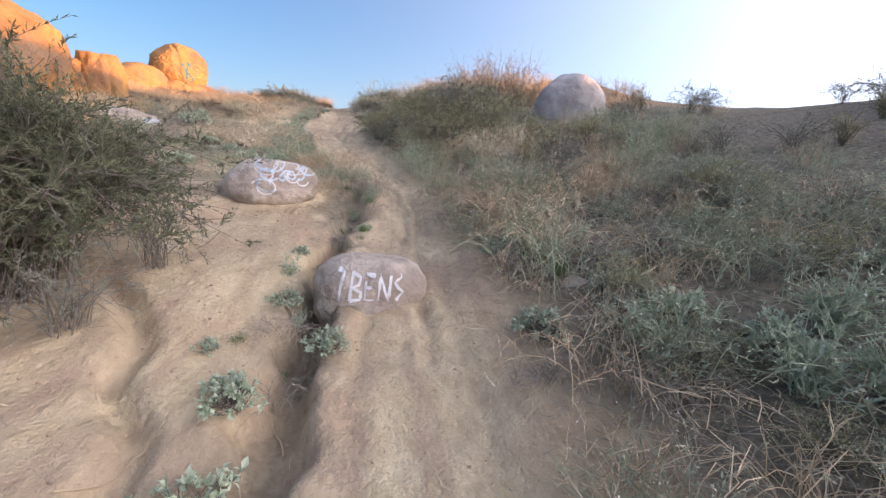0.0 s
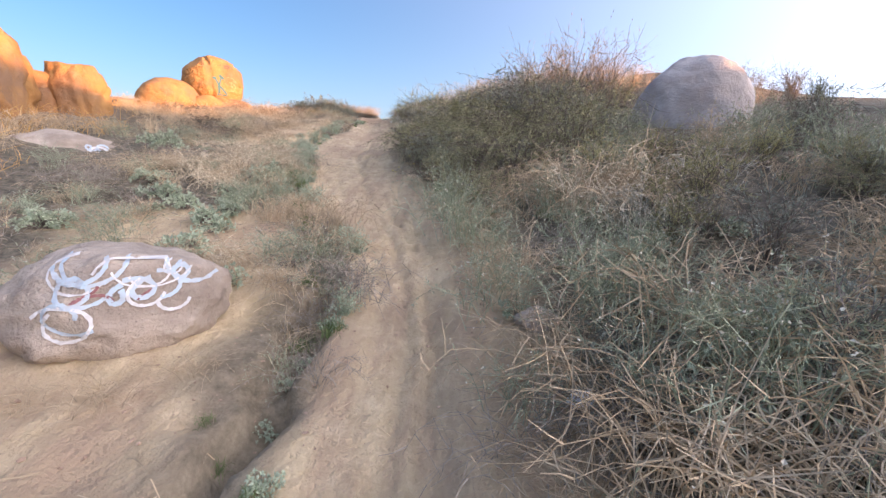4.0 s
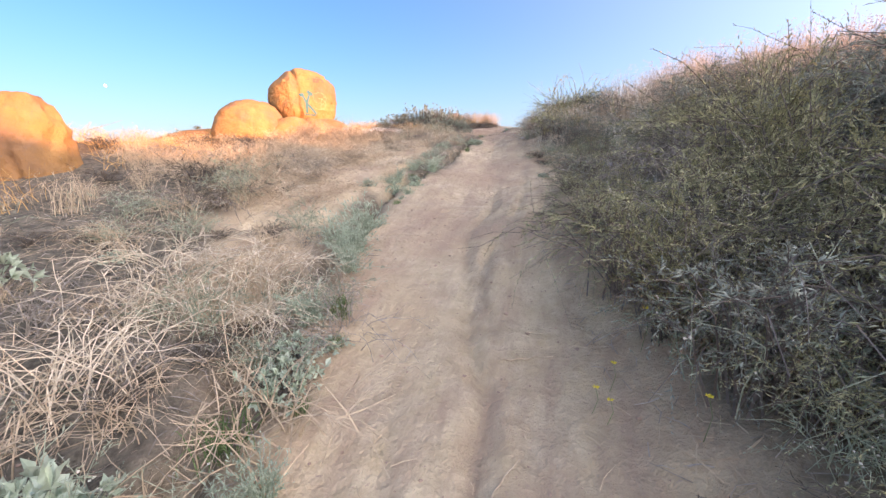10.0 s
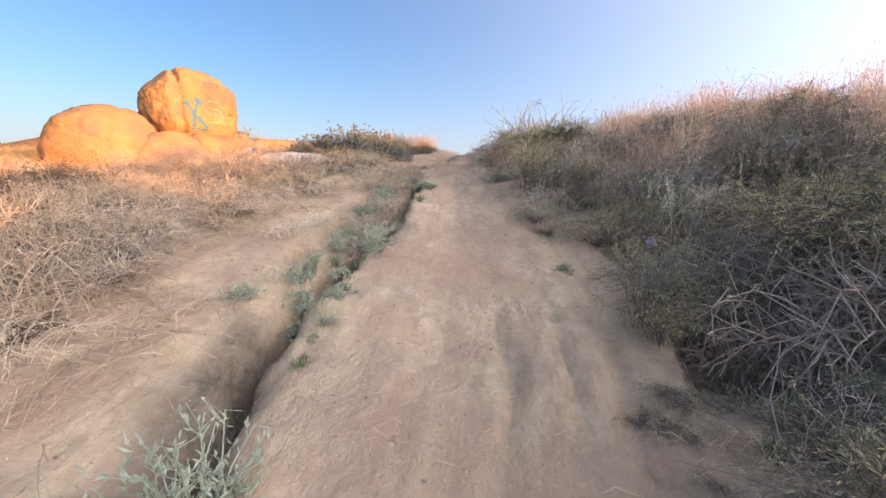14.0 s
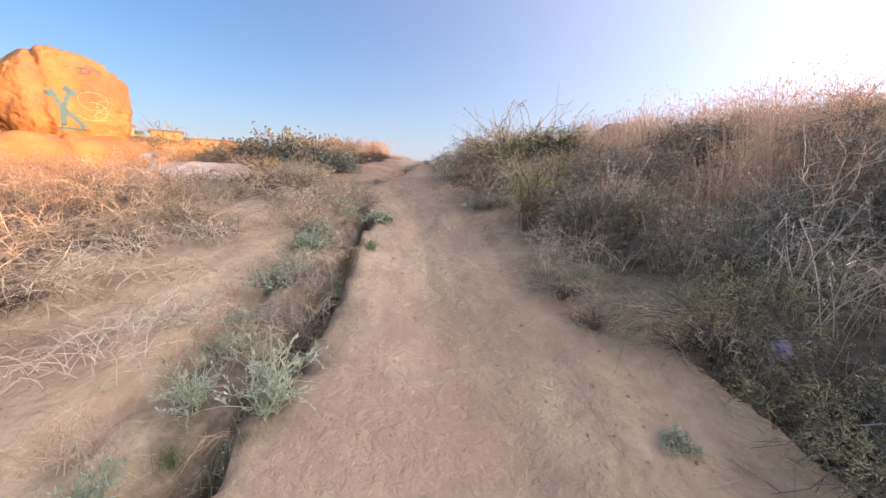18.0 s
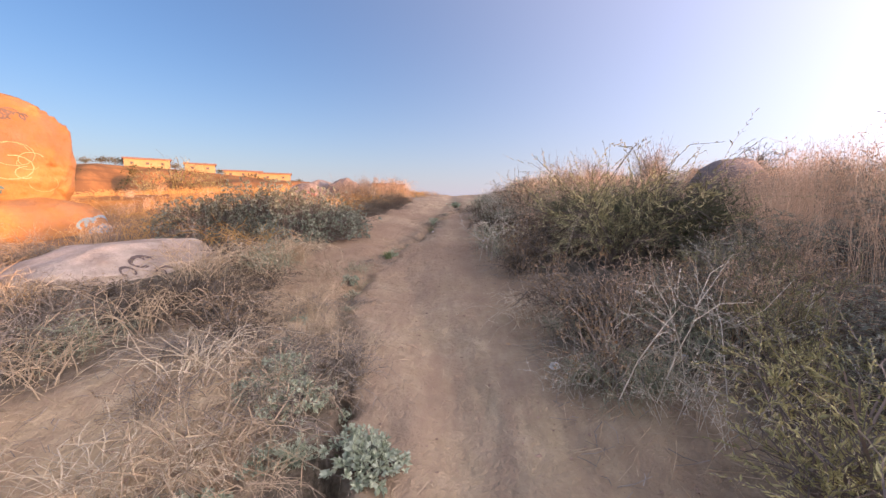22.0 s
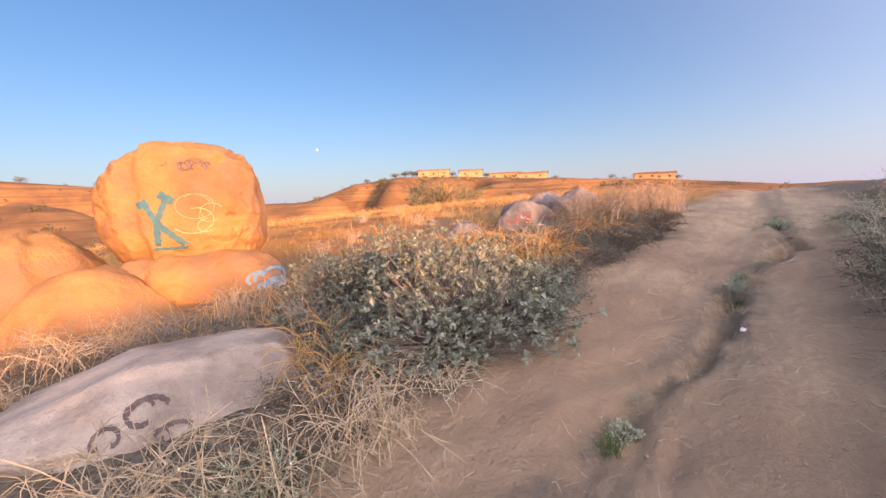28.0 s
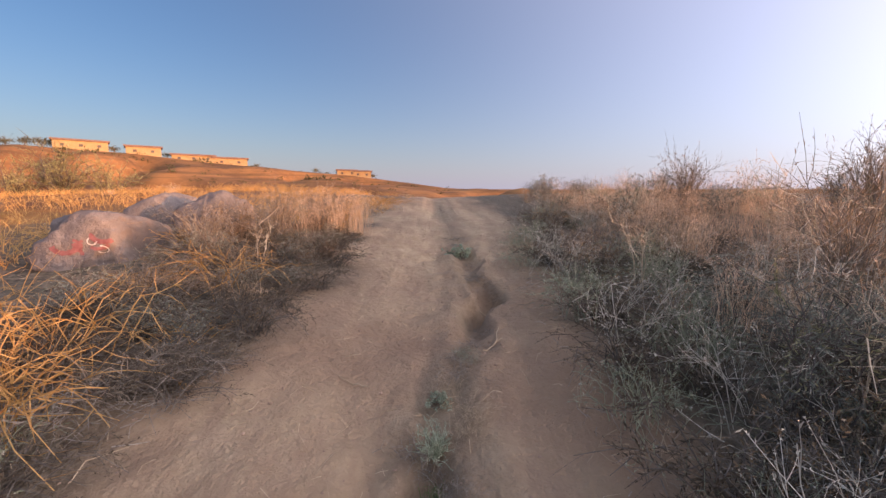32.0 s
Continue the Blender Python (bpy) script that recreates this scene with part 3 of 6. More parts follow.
RIDGE = ((-180, 2.0), (-100, 1.5), (-60, 0.9), (-30, 0.6), (-8, 0.4), (-4, 0.5), (0, 1.0), (9, 2.0), (22, 2.75), (33, 3.7), (42, 3.9), (48, 3.2), (55, 1.0), (63, 1.0), (73, 3.2), (87, 4.4), (120, 4.0), (180, 2.0))


def ruts(x, y):
    """How deep the broken wheel ruts and runnels of the trail are, 0 to 1."""
    xl, xr = eased(LEFT_EDGE, y), eased(RIGHT_EDGE, y)
    room = np.maximum(xr - xl, 0.3)
    span = (x - xl) / room
    out = 0 * x
    for at, wide, share in ((0.30, 0.03, 0.5), (0.52, 0.045, 0.8), (0.66, 0.035, 1.0), (0.82, 0.05, 0.7)):
        way = at + 0.16 * (lumps(y, y * 0 + at * 9, 1.4, 17) - 0.5) + 0.07 * (lumps(y, y * 0 + at * 7, 0.4, 18) - 0.5)
        ragged = np.abs(span - way) * room + 0.05 * (lumps(x, y, 0.1, 26) - 0.5)
        out = np.maximum(out, share * (1 - step(wide * 0.3, wide * 1.5, ragged)) * step(0.2, 0.7, lumps(y, y * 0 + at * 5, 0.9, 19)))
    return out * step(0.0, 0.2, np.minimum(x - xl, xr - x)) * (1 - 0.65 * step(8.5, 10.5, y)) * step(-4, 0, y)


def ground_z(x, y):
    x, y = np.asarray(x, float), np.asarray(y, float)
    xl, xr = eased(LEFT_EDGE, y), eased(RIGHT_EDGE, y)
    right, left = np.maximum(x - xr, 0), np.maximum(xl - x, 0)
    z = eased(TRAIL_Z, y)
    # the bank on one side, the gentle slope on the other
    steep = np.interp(y, (0, 4, 12, 15, 19, 26), (0.22, 0.27, 0.26, 0.20, 0.10, 0.06))
    z = z + steep * (np.minimum(right, 2.5) + 0.6 * np.clip(right - 2.5, 0, 3.0) + 0.2 * np.clip(right - 5.5, 0, 6) - 0.25 * np.clip(right - 14, 0, 40))
    rise = np.interp(y, (-6, 2, 5, 9, 12, 16, 26), (0.02, 0.05, 0.12, 0.13, 0.03, 0.0, 0.03))
    z = z + rise * np.clip(left - 0.3, 0, 6) - 0.04 * np.clip(left - 8, 0, 30)
    # rounded mounds added to the hill, mostly unseen, keep low sun off the trail
    z = z + 0.35 * np.exp(-(((x - 5.8) / 2.4) ** 2 + ((y - 12.5) / 5.5) ** 2)) + 0.3 * np.exp(-(((x - 5.5) / 2.6) ** 2 + ((y - 20.5) / 4.5) ** 2)) + 0.35 * np.exp(-(((x - 6.8) / 1.6) ** 2 + ((y - 11.7) / 2.7) ** 2))  + 4.0 * np.exp(-(((x - 15) / 6.0) ** 2 + ((y + 9) / 7.0) ** 2)) + 2.15 * np.exp(-(((x - 13) / 5.0) ** 2 + ((y + 1) / 5.0) ** 2))
    # worn hollow of the trail, wheel ruts and the eroded gully
    inside = step(0, 0.25, np.minimum(x - xl, xr - x))
    span = np.clip((x - xl) / np.maximum(xr - xl, 0.3), 0, 1)
    z = z - 0.035 * inside + 0.03 * inside * np.sin(span * 3 * math.pi + 0.6 * lumps(x, y, 1.5, 3)) * step(6, 8, y)
    z = z - 0.055 * ruts(x, y)
    near = 1 - step(14, 24, np.hypot(x + 2, y - 9))
    gx = eased(GULLY_X, y) + 0.20 * (lumps(y, y * 0, 0.6, 5) - 0.5) + 0.09 * (lumps(y, y * 0, 0.17, 6) - 0.5)
    deep = 1.25 * np.interp(y, *np.array(GULLY_DEPTH).T) * (0.35 + 1.2 * lumps(y, y * 0, 0.8, 8)) * (1 - step(14.5, 17, y) * (1 - step(0.3, 0.62, lumps(y, y * 0, 1.3, 7))))
    wide = 0.045 + 0.08 * lumps(y, y * 0, 0.6, 9) * (1 + 0.5 * step(15, 18, y))
    z = z - deep * (1 - step(wide * 0.5, wide * 1.5, np.abs(x - gx) + 0.09 * (lumps(x, y, 0.16, 14) - 0.5)))
    # the rib between the gully and the cleft that runs beside it
    beside = gx - 0.42 + 0.22 * (lumps(y, y * 0, 0.5, 27) - 0.5)
    cleft = (1 - step(0.03, 0.11, np.abs(x - beside) + 0.08 * (lumps(x, y, 0.15, 28) - 0.5))) * step(9.6, 10.2, y) * (1 - step(12.4, 13.0, y))
    rib = np.exp(-(((x - gx + 0.2) / 0.13) ** 2)) * step(9.6, 10.2, y) * (1 - step(12.6, 13.4, y))
    z = z - 0.2 * cleft * (0.3 + lumps(y, y * 0, 0.6, 29)) + 0.07 * rib * (0.2 + 1.3 * lumps(x, y, 0.3, 30))
    # a second crack across the lowest slab
    split = np.interp(y, (-2.6, -1.8, -0.9, -0.3), (-1.1, -1.35, -1.75, -2.3)) + 0.12 * (lumps(y, y * 0, 0.3, 25) - 0.5)
    z = z - 0.09 * (1 - step(0.03, 0.10, np.abs(x - split))) * step(-2.7, -2.2, y) * (1 - step(-0.6, -0.3, y))
    # crumbling strip beside the gully
    strip = (1 - step(0.15, 0.5, np.abs(x - gx + 0.12))) * np.interp(y, (-3, 0, 6, 8, 13, 14.5, 17, 19, 24), (0.5, 0.7, 0.7, 1.0, 1.0, 0.6, 0.6, 0.8, 0.5))
    z = z + strip * (0.10 * (lumps(x, y, 0.28, 15) - 0.6) + 0.06 * (lumps(x, y, 0.13, 16) - 0.5))
    # lip of the washed-out rim beyond the trail's wide shoulder
    rough = 0.06 * (lumps(x, y, 0.9, 11) - 0.5) + 0.045 * (lumps(x, y, 0.3, 12) - 0.5) + 0.026 * (lumps(x, y, 0.12, 13) - 0.5)
    z = z + rough * (1 - 0.25 * inside) * (0.3 + 0.7 * near)
    z = z - 0.4 * step(0.03, 0.22, x - xr) * (1 - step(0.5, 1.1, x - xr)) * step(8.3, 9.0, y) * (1 - step(10.2, 10.8, y))
    # far country: low hills round about
    dx, dy = x + 2.3, y - 15.0
    far = np.hypot(dx, dy)
    bearing = np.degrees(np.arctan2(-dx, dy))
    crest = np.interp(bearing, *np.array(RIDGE).T)
    top = 3.9 + 205 * np.tan(np.radians(crest))
    fade = step(24, 60, far)
    valley = -4.0 + 5.0 * lumps(x, y, 60, 21)
    hill = valley + (top - valley) * step(70, 205, far) - 14 * step(215, 420, far)
    cuts = (1 - np.abs(2 * lumps(x, y, 38, 24) - 1)) ** 5 * 12.0
    gullies = (-cuts + 5.0 * (lumps(x, y, 30, 22) - 0.5) + 2.5 * (lumps(x, y, 11, 23) - 0.5)) * step(50, 110, far) * (1 - step(170, 200, far))
    for low, turn in ((48.6, 0.07), (41.4, 0.05)):
        off = (bearing - low + turn * (far - 135) - 2.0 * (lumps(far, far * 0 + low, 22, 33) - 0.5)) * far * math.pi / 180
        gullies = gullies - 7.5 * np.exp(-((off / 5.0) ** 2)) * step(105, 135, far) * (1 - step(172, 196, far))
    bare = np.clip(z, -6, 7.0)
    return bare * (1 - fade) + (hill + gullies) * fade


def axis(lo, hi, fine, reach, grow=1.13):
    mid = np.arange(lo, hi, fine)
    out, gap = [], fine
    while not out or sum(out) < reach:
        gap *= grow
        gap = min(gap, 3.0) if sum(out) < 215 else gap
        out.append(gap)
    out = np.cumsum(out)
    return np.concatenate([(lo - out)[::-1], mid, mid[-1] + out])


def land():
    xs, ys = axis(-4.6, 1.6, 0.042, 2500, 1.16), axis(-4.0, 23.0, 0.05, 2500, 1.16)
    gx, gy = np.meshgrid(xs, ys)
    gz = ground_z(gx, gy)
    nx, ny = len(xs), len(ys)
    me = bpy.data.meshes.new("ground")
    idx = np.arange(nx * ny).reshape(ny, nx)
    quads = np.stack([idx[:-1, :-1], idx[:-1, 1:], idx[1:, 1:], idx[1:, :-1]], -1).reshape(-1, 4)
    me.vertices.add(nx * ny)
    me.vertices.foreach_set("co", np.stack([gx, gy, gz], -1).ravel())
    me.loops.add(quads.size)
    me.loops.foreach_set("vertex_index", quads.ravel())
    me.polygons.add(len(quads))
    me.polygons.foreach_set("loop_start", np.arange(len(quads)) * 4)
    me.polygons.foreach_set("use_smooth", np.ones(len(quads), bool))
    me.update(calc_edges=True)
    me.materials.append(GROUND)
    xl, xr = eased(LEFT_EDGE, gy), eased(RIGHT_EDGE, gy)
    patch = lumps(gx, gy, 0.8, 31) * 0.6 + lumps(gx, gy, 0.25, 32) * 0.4
    open_dirt = np.interp(gy, (-6, 2, 3.4, 4.2, 6, 7.5, 12.5, 14, 17, 19, 24), (2.2, 2.0, 1.9, 0.2, 0.3, 1.6, 1.7, 1.2, 0.25, 0.15, 0.1))
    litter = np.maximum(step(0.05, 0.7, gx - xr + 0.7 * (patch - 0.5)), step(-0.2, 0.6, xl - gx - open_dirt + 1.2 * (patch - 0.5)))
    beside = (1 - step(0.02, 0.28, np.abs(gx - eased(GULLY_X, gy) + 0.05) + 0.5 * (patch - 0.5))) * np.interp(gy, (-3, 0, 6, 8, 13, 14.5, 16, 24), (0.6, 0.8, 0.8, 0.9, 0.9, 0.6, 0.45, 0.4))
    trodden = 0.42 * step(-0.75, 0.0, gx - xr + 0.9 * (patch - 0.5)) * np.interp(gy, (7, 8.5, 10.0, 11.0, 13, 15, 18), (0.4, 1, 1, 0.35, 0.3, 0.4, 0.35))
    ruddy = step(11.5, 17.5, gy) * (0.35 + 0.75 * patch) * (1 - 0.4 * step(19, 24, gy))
    # ruts borrow the dark litter tone as painted shade in their depth
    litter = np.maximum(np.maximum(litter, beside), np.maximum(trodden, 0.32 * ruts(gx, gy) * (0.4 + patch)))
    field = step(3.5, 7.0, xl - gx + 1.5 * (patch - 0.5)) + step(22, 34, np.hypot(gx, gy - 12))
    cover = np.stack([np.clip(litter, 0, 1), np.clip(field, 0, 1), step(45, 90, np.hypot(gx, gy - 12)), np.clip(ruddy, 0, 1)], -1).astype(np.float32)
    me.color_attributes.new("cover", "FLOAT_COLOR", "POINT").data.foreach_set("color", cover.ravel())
    return tagged(new("ground", me), "bare pinkish-brown dirt hillside with a worn trail and an eroded gully", "ground", kind="structure")


GROUND = DIRT
land()


def gz(x, y):
    return float(ground_z(np.array([x]), np.array([y]))[0])


# ---- boulders ----
def boulder_mesh(name, size, seed, mat, squash=0.75, crack=0.0, detail=4, lump=0.16, facets=(), power=2.0, grooves=()):
    """A weathered boulder. power above 2 makes it blockier; facets cut it flat; grooves are clefts along planes: turn, rise, offset, width, depth, in its own frame."""
    bm = bmesh.new()
    bmesh.ops.create_icosphere(bm, subdivisions=detail, radius=1.0)
    off = Vector((seed * 7.31, seed * 3.17, seed * 1.93))
    for v in bm.verts:
        p = v.co.copy()
        d = 1 + lump * noise.noise(p * 1.1 + off) + lump * 0.45 * noise.noise(p * 2.7 + off) + lump * 0.22 * noise.noise(p * 5.5 + off) + 0.028 * noise.noise(p * 10 + off) + 0.014 * noise.noise(p * 22 + off) - 0.035 * max(0.0, 1 - abs(noise.noise(Vector((p.x, p.y, p.z * 2.6)) * 1.6 + off * 2)) / 0.05)
        if power > 2:
            d *= (abs(p.x) ** power + abs(p.y) ** power + abs(p.z) ** power) ** (-1 / power)
        for turn, rise, offset, width, depth in grooves:
            n = Vector((math.sin(radians(turn)) * math.cos(radians(rise)), math.cos(radians(turn)) * math.cos(radians(rise)), math.sin(radians(rise))))
            gap = abs(p.dot(n) - offset - 0.10 * noise.noise(p * 1.7 + off) - 0.03 * noise.noise(p * 6 + off))
            d -= depth * max(0.0, 1 - gap / width) ** 0.8
        if crack:
            c = abs(noise.noise(p * 1.3 + off * 1.7))
            d -= crack * max(0.0, 1 - c / 0.035)
        q = p * d
        for turn, rise, reach in facets:
            n = Vector((math.sin(radians(turn)) * math.cos(radians(rise)), math.cos(radians(turn)) * math.cos(radians(rise)), math.sin(radians(rise))))
            over = q.dot(n) - reach - 0.05 * noise.noise(p * 3 + off)
            q = q - n * over * 0.85 if over > 0 else q
        q.z = q.z if q.z > -squash else -squash + (q.z + squash) * 0.2
        v.co = Vector((q.x * size[0], q.y * size[1], q.z * size[2]))
    me = bpy.data.meshes.new(name)
    bm.to_mesh(me)
    bm.free()
    me.materials.append(mat)
    me.polygons.foreach_set("use_smooth", [True] * len(me.polygons))
    return me


def boulder(x, y, z, size, seed, mat, label, turn=0.0, **kw):
    ob = new("boulder", boulder_mesh("boulder", size, seed, mat, **kw))
    ob.matrix_world = pose(x, y, z, 0, 0, turn)
    return tagged(ob, label, "boulder")


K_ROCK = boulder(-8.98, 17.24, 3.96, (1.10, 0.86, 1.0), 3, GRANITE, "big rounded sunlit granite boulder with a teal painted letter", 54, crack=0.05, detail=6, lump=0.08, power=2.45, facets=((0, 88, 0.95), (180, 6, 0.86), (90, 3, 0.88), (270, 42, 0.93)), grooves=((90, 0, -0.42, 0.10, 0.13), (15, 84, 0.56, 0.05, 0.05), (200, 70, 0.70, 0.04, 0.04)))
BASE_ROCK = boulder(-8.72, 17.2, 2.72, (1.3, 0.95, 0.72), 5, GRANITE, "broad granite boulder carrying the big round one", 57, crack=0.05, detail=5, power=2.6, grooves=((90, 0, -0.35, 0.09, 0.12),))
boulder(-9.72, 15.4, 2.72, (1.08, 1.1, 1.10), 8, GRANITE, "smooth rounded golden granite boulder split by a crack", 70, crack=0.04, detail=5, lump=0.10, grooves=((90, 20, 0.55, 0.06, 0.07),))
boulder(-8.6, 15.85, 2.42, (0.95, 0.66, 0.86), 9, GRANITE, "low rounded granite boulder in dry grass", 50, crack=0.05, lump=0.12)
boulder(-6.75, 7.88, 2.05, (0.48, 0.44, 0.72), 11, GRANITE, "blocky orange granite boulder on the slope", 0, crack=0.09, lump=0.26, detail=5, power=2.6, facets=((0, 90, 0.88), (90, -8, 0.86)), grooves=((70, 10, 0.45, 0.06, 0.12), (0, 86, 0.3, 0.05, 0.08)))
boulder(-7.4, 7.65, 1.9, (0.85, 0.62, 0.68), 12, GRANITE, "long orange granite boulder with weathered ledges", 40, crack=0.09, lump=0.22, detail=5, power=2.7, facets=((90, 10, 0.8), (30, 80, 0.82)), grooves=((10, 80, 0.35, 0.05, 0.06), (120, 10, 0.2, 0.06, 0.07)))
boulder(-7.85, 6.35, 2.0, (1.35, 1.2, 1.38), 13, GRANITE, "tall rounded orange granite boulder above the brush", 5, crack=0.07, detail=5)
boulder(3.95, 6.15, 2.10, (0.82, 0.72, 0.84), 14, PALE_GREY, "smooth grey granite boulder on the bank", -38, detail=5, lump=0.07, power=2.3, facets=((-95, 42, 0.80),))
boulder(9.9, 8.4, 1.9, (1.8, 1.2, 1.0), 15, PALE_GREY, "grey granite boulder among dry brush", 0)
boulder(2.35, 17.6, 3.54, (0.60, 0.5, 0.52), 16, GREY_ROCK, "grey boulder half hidden in dry grass", 0)
SLAB_ROCK = boulder(-5.6, 15.55, 2.54, (0.98, 0.66, 0.42), 17, PINK_ROCK, "flat grey granite slab with faded scribbles", 62, crack=0.06, detail=5, power=2.8, lump=0.12, facets=((-90, 55, 0.72), (180, 50, 0.75), (0, 85, 0.8)), grooves=((100, 40, 0.2, 0.04, 0.05),))
boulder(-6.5, 20.95, 3.1, (0.42, 0.36, 0.42), 26, GREY_ROCK, "small grey granite boulder in golden brush", 20, lump=0.25, crack=0.06, facets=((160, 20, 0.8),))
RED_ROCK = boulder(-5.75, 22.0, 3.43, (0.62, 0.46, 0.46), 18, GREY_ROCK, "granite boulder sprayed with red paint", 60, detail=5, lump=0.3, crack=0.08, facets=((150, 10, 0.75), (40, 70, 0.75), (240, 15, 0.8)))
boulder(-5.1, 23.1, 3.6, (0.48, 0.44, 0.52), 19, GREY_ROCK, "grey granite boulder beside the dry brush", 0, lump=0.3, crack=0.06, facets=((150, 10, 0.75), (20, 60, 0.75)))
boulder(-5.95, 23.5, 3.55, (0.6, 0.5, 0.5), 20, GREY_ROCK, "grey rounded granite boulder", 40, lump=0.28, crack=0.06, facets=((160, 20, 0.8), (300, 60, 0.8)))
PAINTED = boulder(-1.64, 1.72, 0.42, (0.48, 0.42, 0.35), 21, PINK_ROCK, "low tan boulder with white and pale blue scribbles", 10, detail=5, lump=0.2, crack=0.03, facets=((150, 15, 0.85), (60, 80, 0.85)))
TRAIL_ROCK = boulder(-0.46, -0.45, -0.13, (0.41, 0.42, 0.30), 22, PINK_ROCK, "round tan rock in the trail with a white painted scrawl", 0, detail=5, crack=0.03, lump=0.10, power=2.3, grooves=((80, 5, 0.12, 0.03, 0.04),))
boulder(0.62, 1.75, 0.36, (0.13, 0.11, 0.09), 23, PINK_ROCK, "small pale rock in the grass beside the trail", 0, detail=4, lump=0.3, facets=((200, 30, 0.75), (90, 60, 0.75)))
boulder(0.95, -0.85, -0.02, (0.22, 0.2, 0.16), 24, PINK_ROCK, "small brown rock under dry stalks", 0, detail=4, lump=0.3, facets=((190, 30, 0.7), (80, 60, 0.75), (300, 20, 0.8)))
FLAT_ROCK = boulder(-5.3, 5.75, 1.03, (0.95, 0.65, 0.40), 25, PINK_ROCK, "flat boulder with faded blue and white paint", 15, crack=0.05, detail=5)


def paint(ob, facing, strokes, mat, name="painted_stroke"):
    """Strokes of spray paint laid on a rock's face. facing: degrees to which the face looks (0 is +y, 90 is +x); strokes: width, then points right and up of the rock's middle, in metres."""
    from mathutils.bvhtree import BVHTree
    m = ob.matrix_world
    tree = BVHTree.FromPolygons([m @ v.co for v in ob.data.vertices], [tuple(p.vertices) for p in ob.data.polygons])
    look_way = Vector((-math.sin(radians(facing)), -math.cos(radians(facing)), 0))
    side = look_way.cross(Vector((0, 0, 1)))
    for width, *pts in strokes:
        fine = []
        for (a, b), (c, d) in zip(pts, pts[1:]):
            n = max(2, int(math.hypot(c - a, d - b) / 0.035))
            fine += [(a + (c - a) * k / n, b + (d - b) * k / n) for k in range(n)]
        fine.append(pts[-1])
        rows = []
        for k, (u, v) in enumerate(fine):
            p, q = fine[max(k - 1, 0)], fine[min(k + 1, len(fine) - 1)]
            t = Vector((q[0] - p[0], q[1] - p[1]))
            t = Vector((-t.y, t.x)).normalized() * width * (0.5 + 0.1 * math.sin(k * 2.3))
            row = []
            for s in (-1, 0, 1):
                start = m.translation + side * (u + s * t.x) + Vector((0, 0, v + s * t.y)) - look_way * 4
                hit, normal, _, _ = tree.ray_cast(start, look_way)
                if hit is None:
                    break
                row.append(m.inverted() @ (hit + normal * 0.006))
            if len(row) == 3:
                rows.append(row)
        if len(rows) > 1:
            verts = [tuple(p) for row in rows for p in row]
            faces = [(3 * k + s, 3 * k + s + 1, 3 * k + s + 4, 3 * k + s + 3) for k in range(len(rows) - 1) for s in (0, 1)]
            part(name, mesh_from(name, verts, faces, mat), ob)


paint(K_ROCK, 124, ((0.09, (-0.44, 0.06), (-0.33, 0.13)), (0.10, (-0.19, 0.22), (-0.03, 0.11)), (0.07, (-0.35, 0.08), (-0.24, -0.16)), (0.07, (-0.12, 0.15), (-0.24, -0.16)), (0.08, (-0.24, -0.16), (0.08, -0.48)), (0.08, (-0.24, -0.16), (-0.25, -0.46)), (0.04, (-0.32, -0.50), (0.08, -0.50))), TEAL_PAINT)
paint(TRAIL_ROCK, 185, ((0.018, (-0.180, 0.25), (-0.140, 0.24), (-0.160, 0.08)), (0.017, (-0.080, 0.25), (-0.090, 0.09)), (0.017, (-0.080, 0.24), (-0.030, 0.22), (-0.040, 0.18), (-0.080, 0.17), (-0.025, 0.14), (-0.030, 0.10), (-0.090, 0.09)), (0.017, (0.060, 0.23), (0.005, 0.235), (0.000, 0.10), (0.055, 0.10)), (0.017, (0.000, 0.17), (0.045, 0.175)), (0.017, (0.085, 0.09), (0.090, 0.23), (0.145, 0.09), (0.155, 0.23)), (0.017, (0.220, 0.22), (0.180, 0.19), (0.230, 0.13), (0.190, 0.09))), WHITE_PAINT)


def scribbles(seed, count, u0, u1, v0, v1, width):
    """Looping spray-can scrawl that cannot be read."""
    rng = random.Random(seed)
    out = []
    for n in range(count):
        u, v, r = rng.uniform(u0, u1), rng.uniform(v0, v1), rng.uniform(0.25, 0.6) * (v1 - v0)
        a, spin, drift = rng.uniform(0, 6.3), rng.choice((-1, 1)) * rng.uniform(0.22, 0.5), rng.uniform(0.002, 0.009)
        out.append((width * rng.uniform(0.6, 1.4), *((u + r * 0.8 * math.cos(a + spin * k) + drift * k, v + r * 0.6 * math.sin(a + spin * k)) for k in range(rng.randint(8, 19)))))
    return out


paint(PAINTED, 165, scribbles(1, 7, -0.14, 0.32, 0.02, 0.26, 0.011), WHITE_PAINT)
paint(PAINTED, 165, scribbles(2, 9, -0.22, 0.3, 0.04, 0.27, 0.017), BLUE_PAINT)
paint(PAINTED, 165, scribbles(3, 3, -0.1, 0.25, 0.08, 0.16, 0.014), RED_PAINT, "reddish_stroke")
paint(K_ROCK, 124, scribbles(9, 6, 0.1, 0.55, -0.4, 0.1, 0.010), FADED_PAINT, "faded_stroke")
paint(K_ROCK, 124, scribbles(12, 6, -0.2, 0.5, 0.45, 0.66, 0.022), DARK_PAINT, "dark_stroke")
paint(SLAB_ROCK, 116, scribbles(11, 6, -0.3, 0.3, 0.05, 0.24, 0.02), DARK_PAINT, "dark_stroke")
paint(BASE_ROCK, 116, scribbles(8, 9, 0.6, 1.0, 0.0, 0.3, 0.05), DEEP_BLUE)
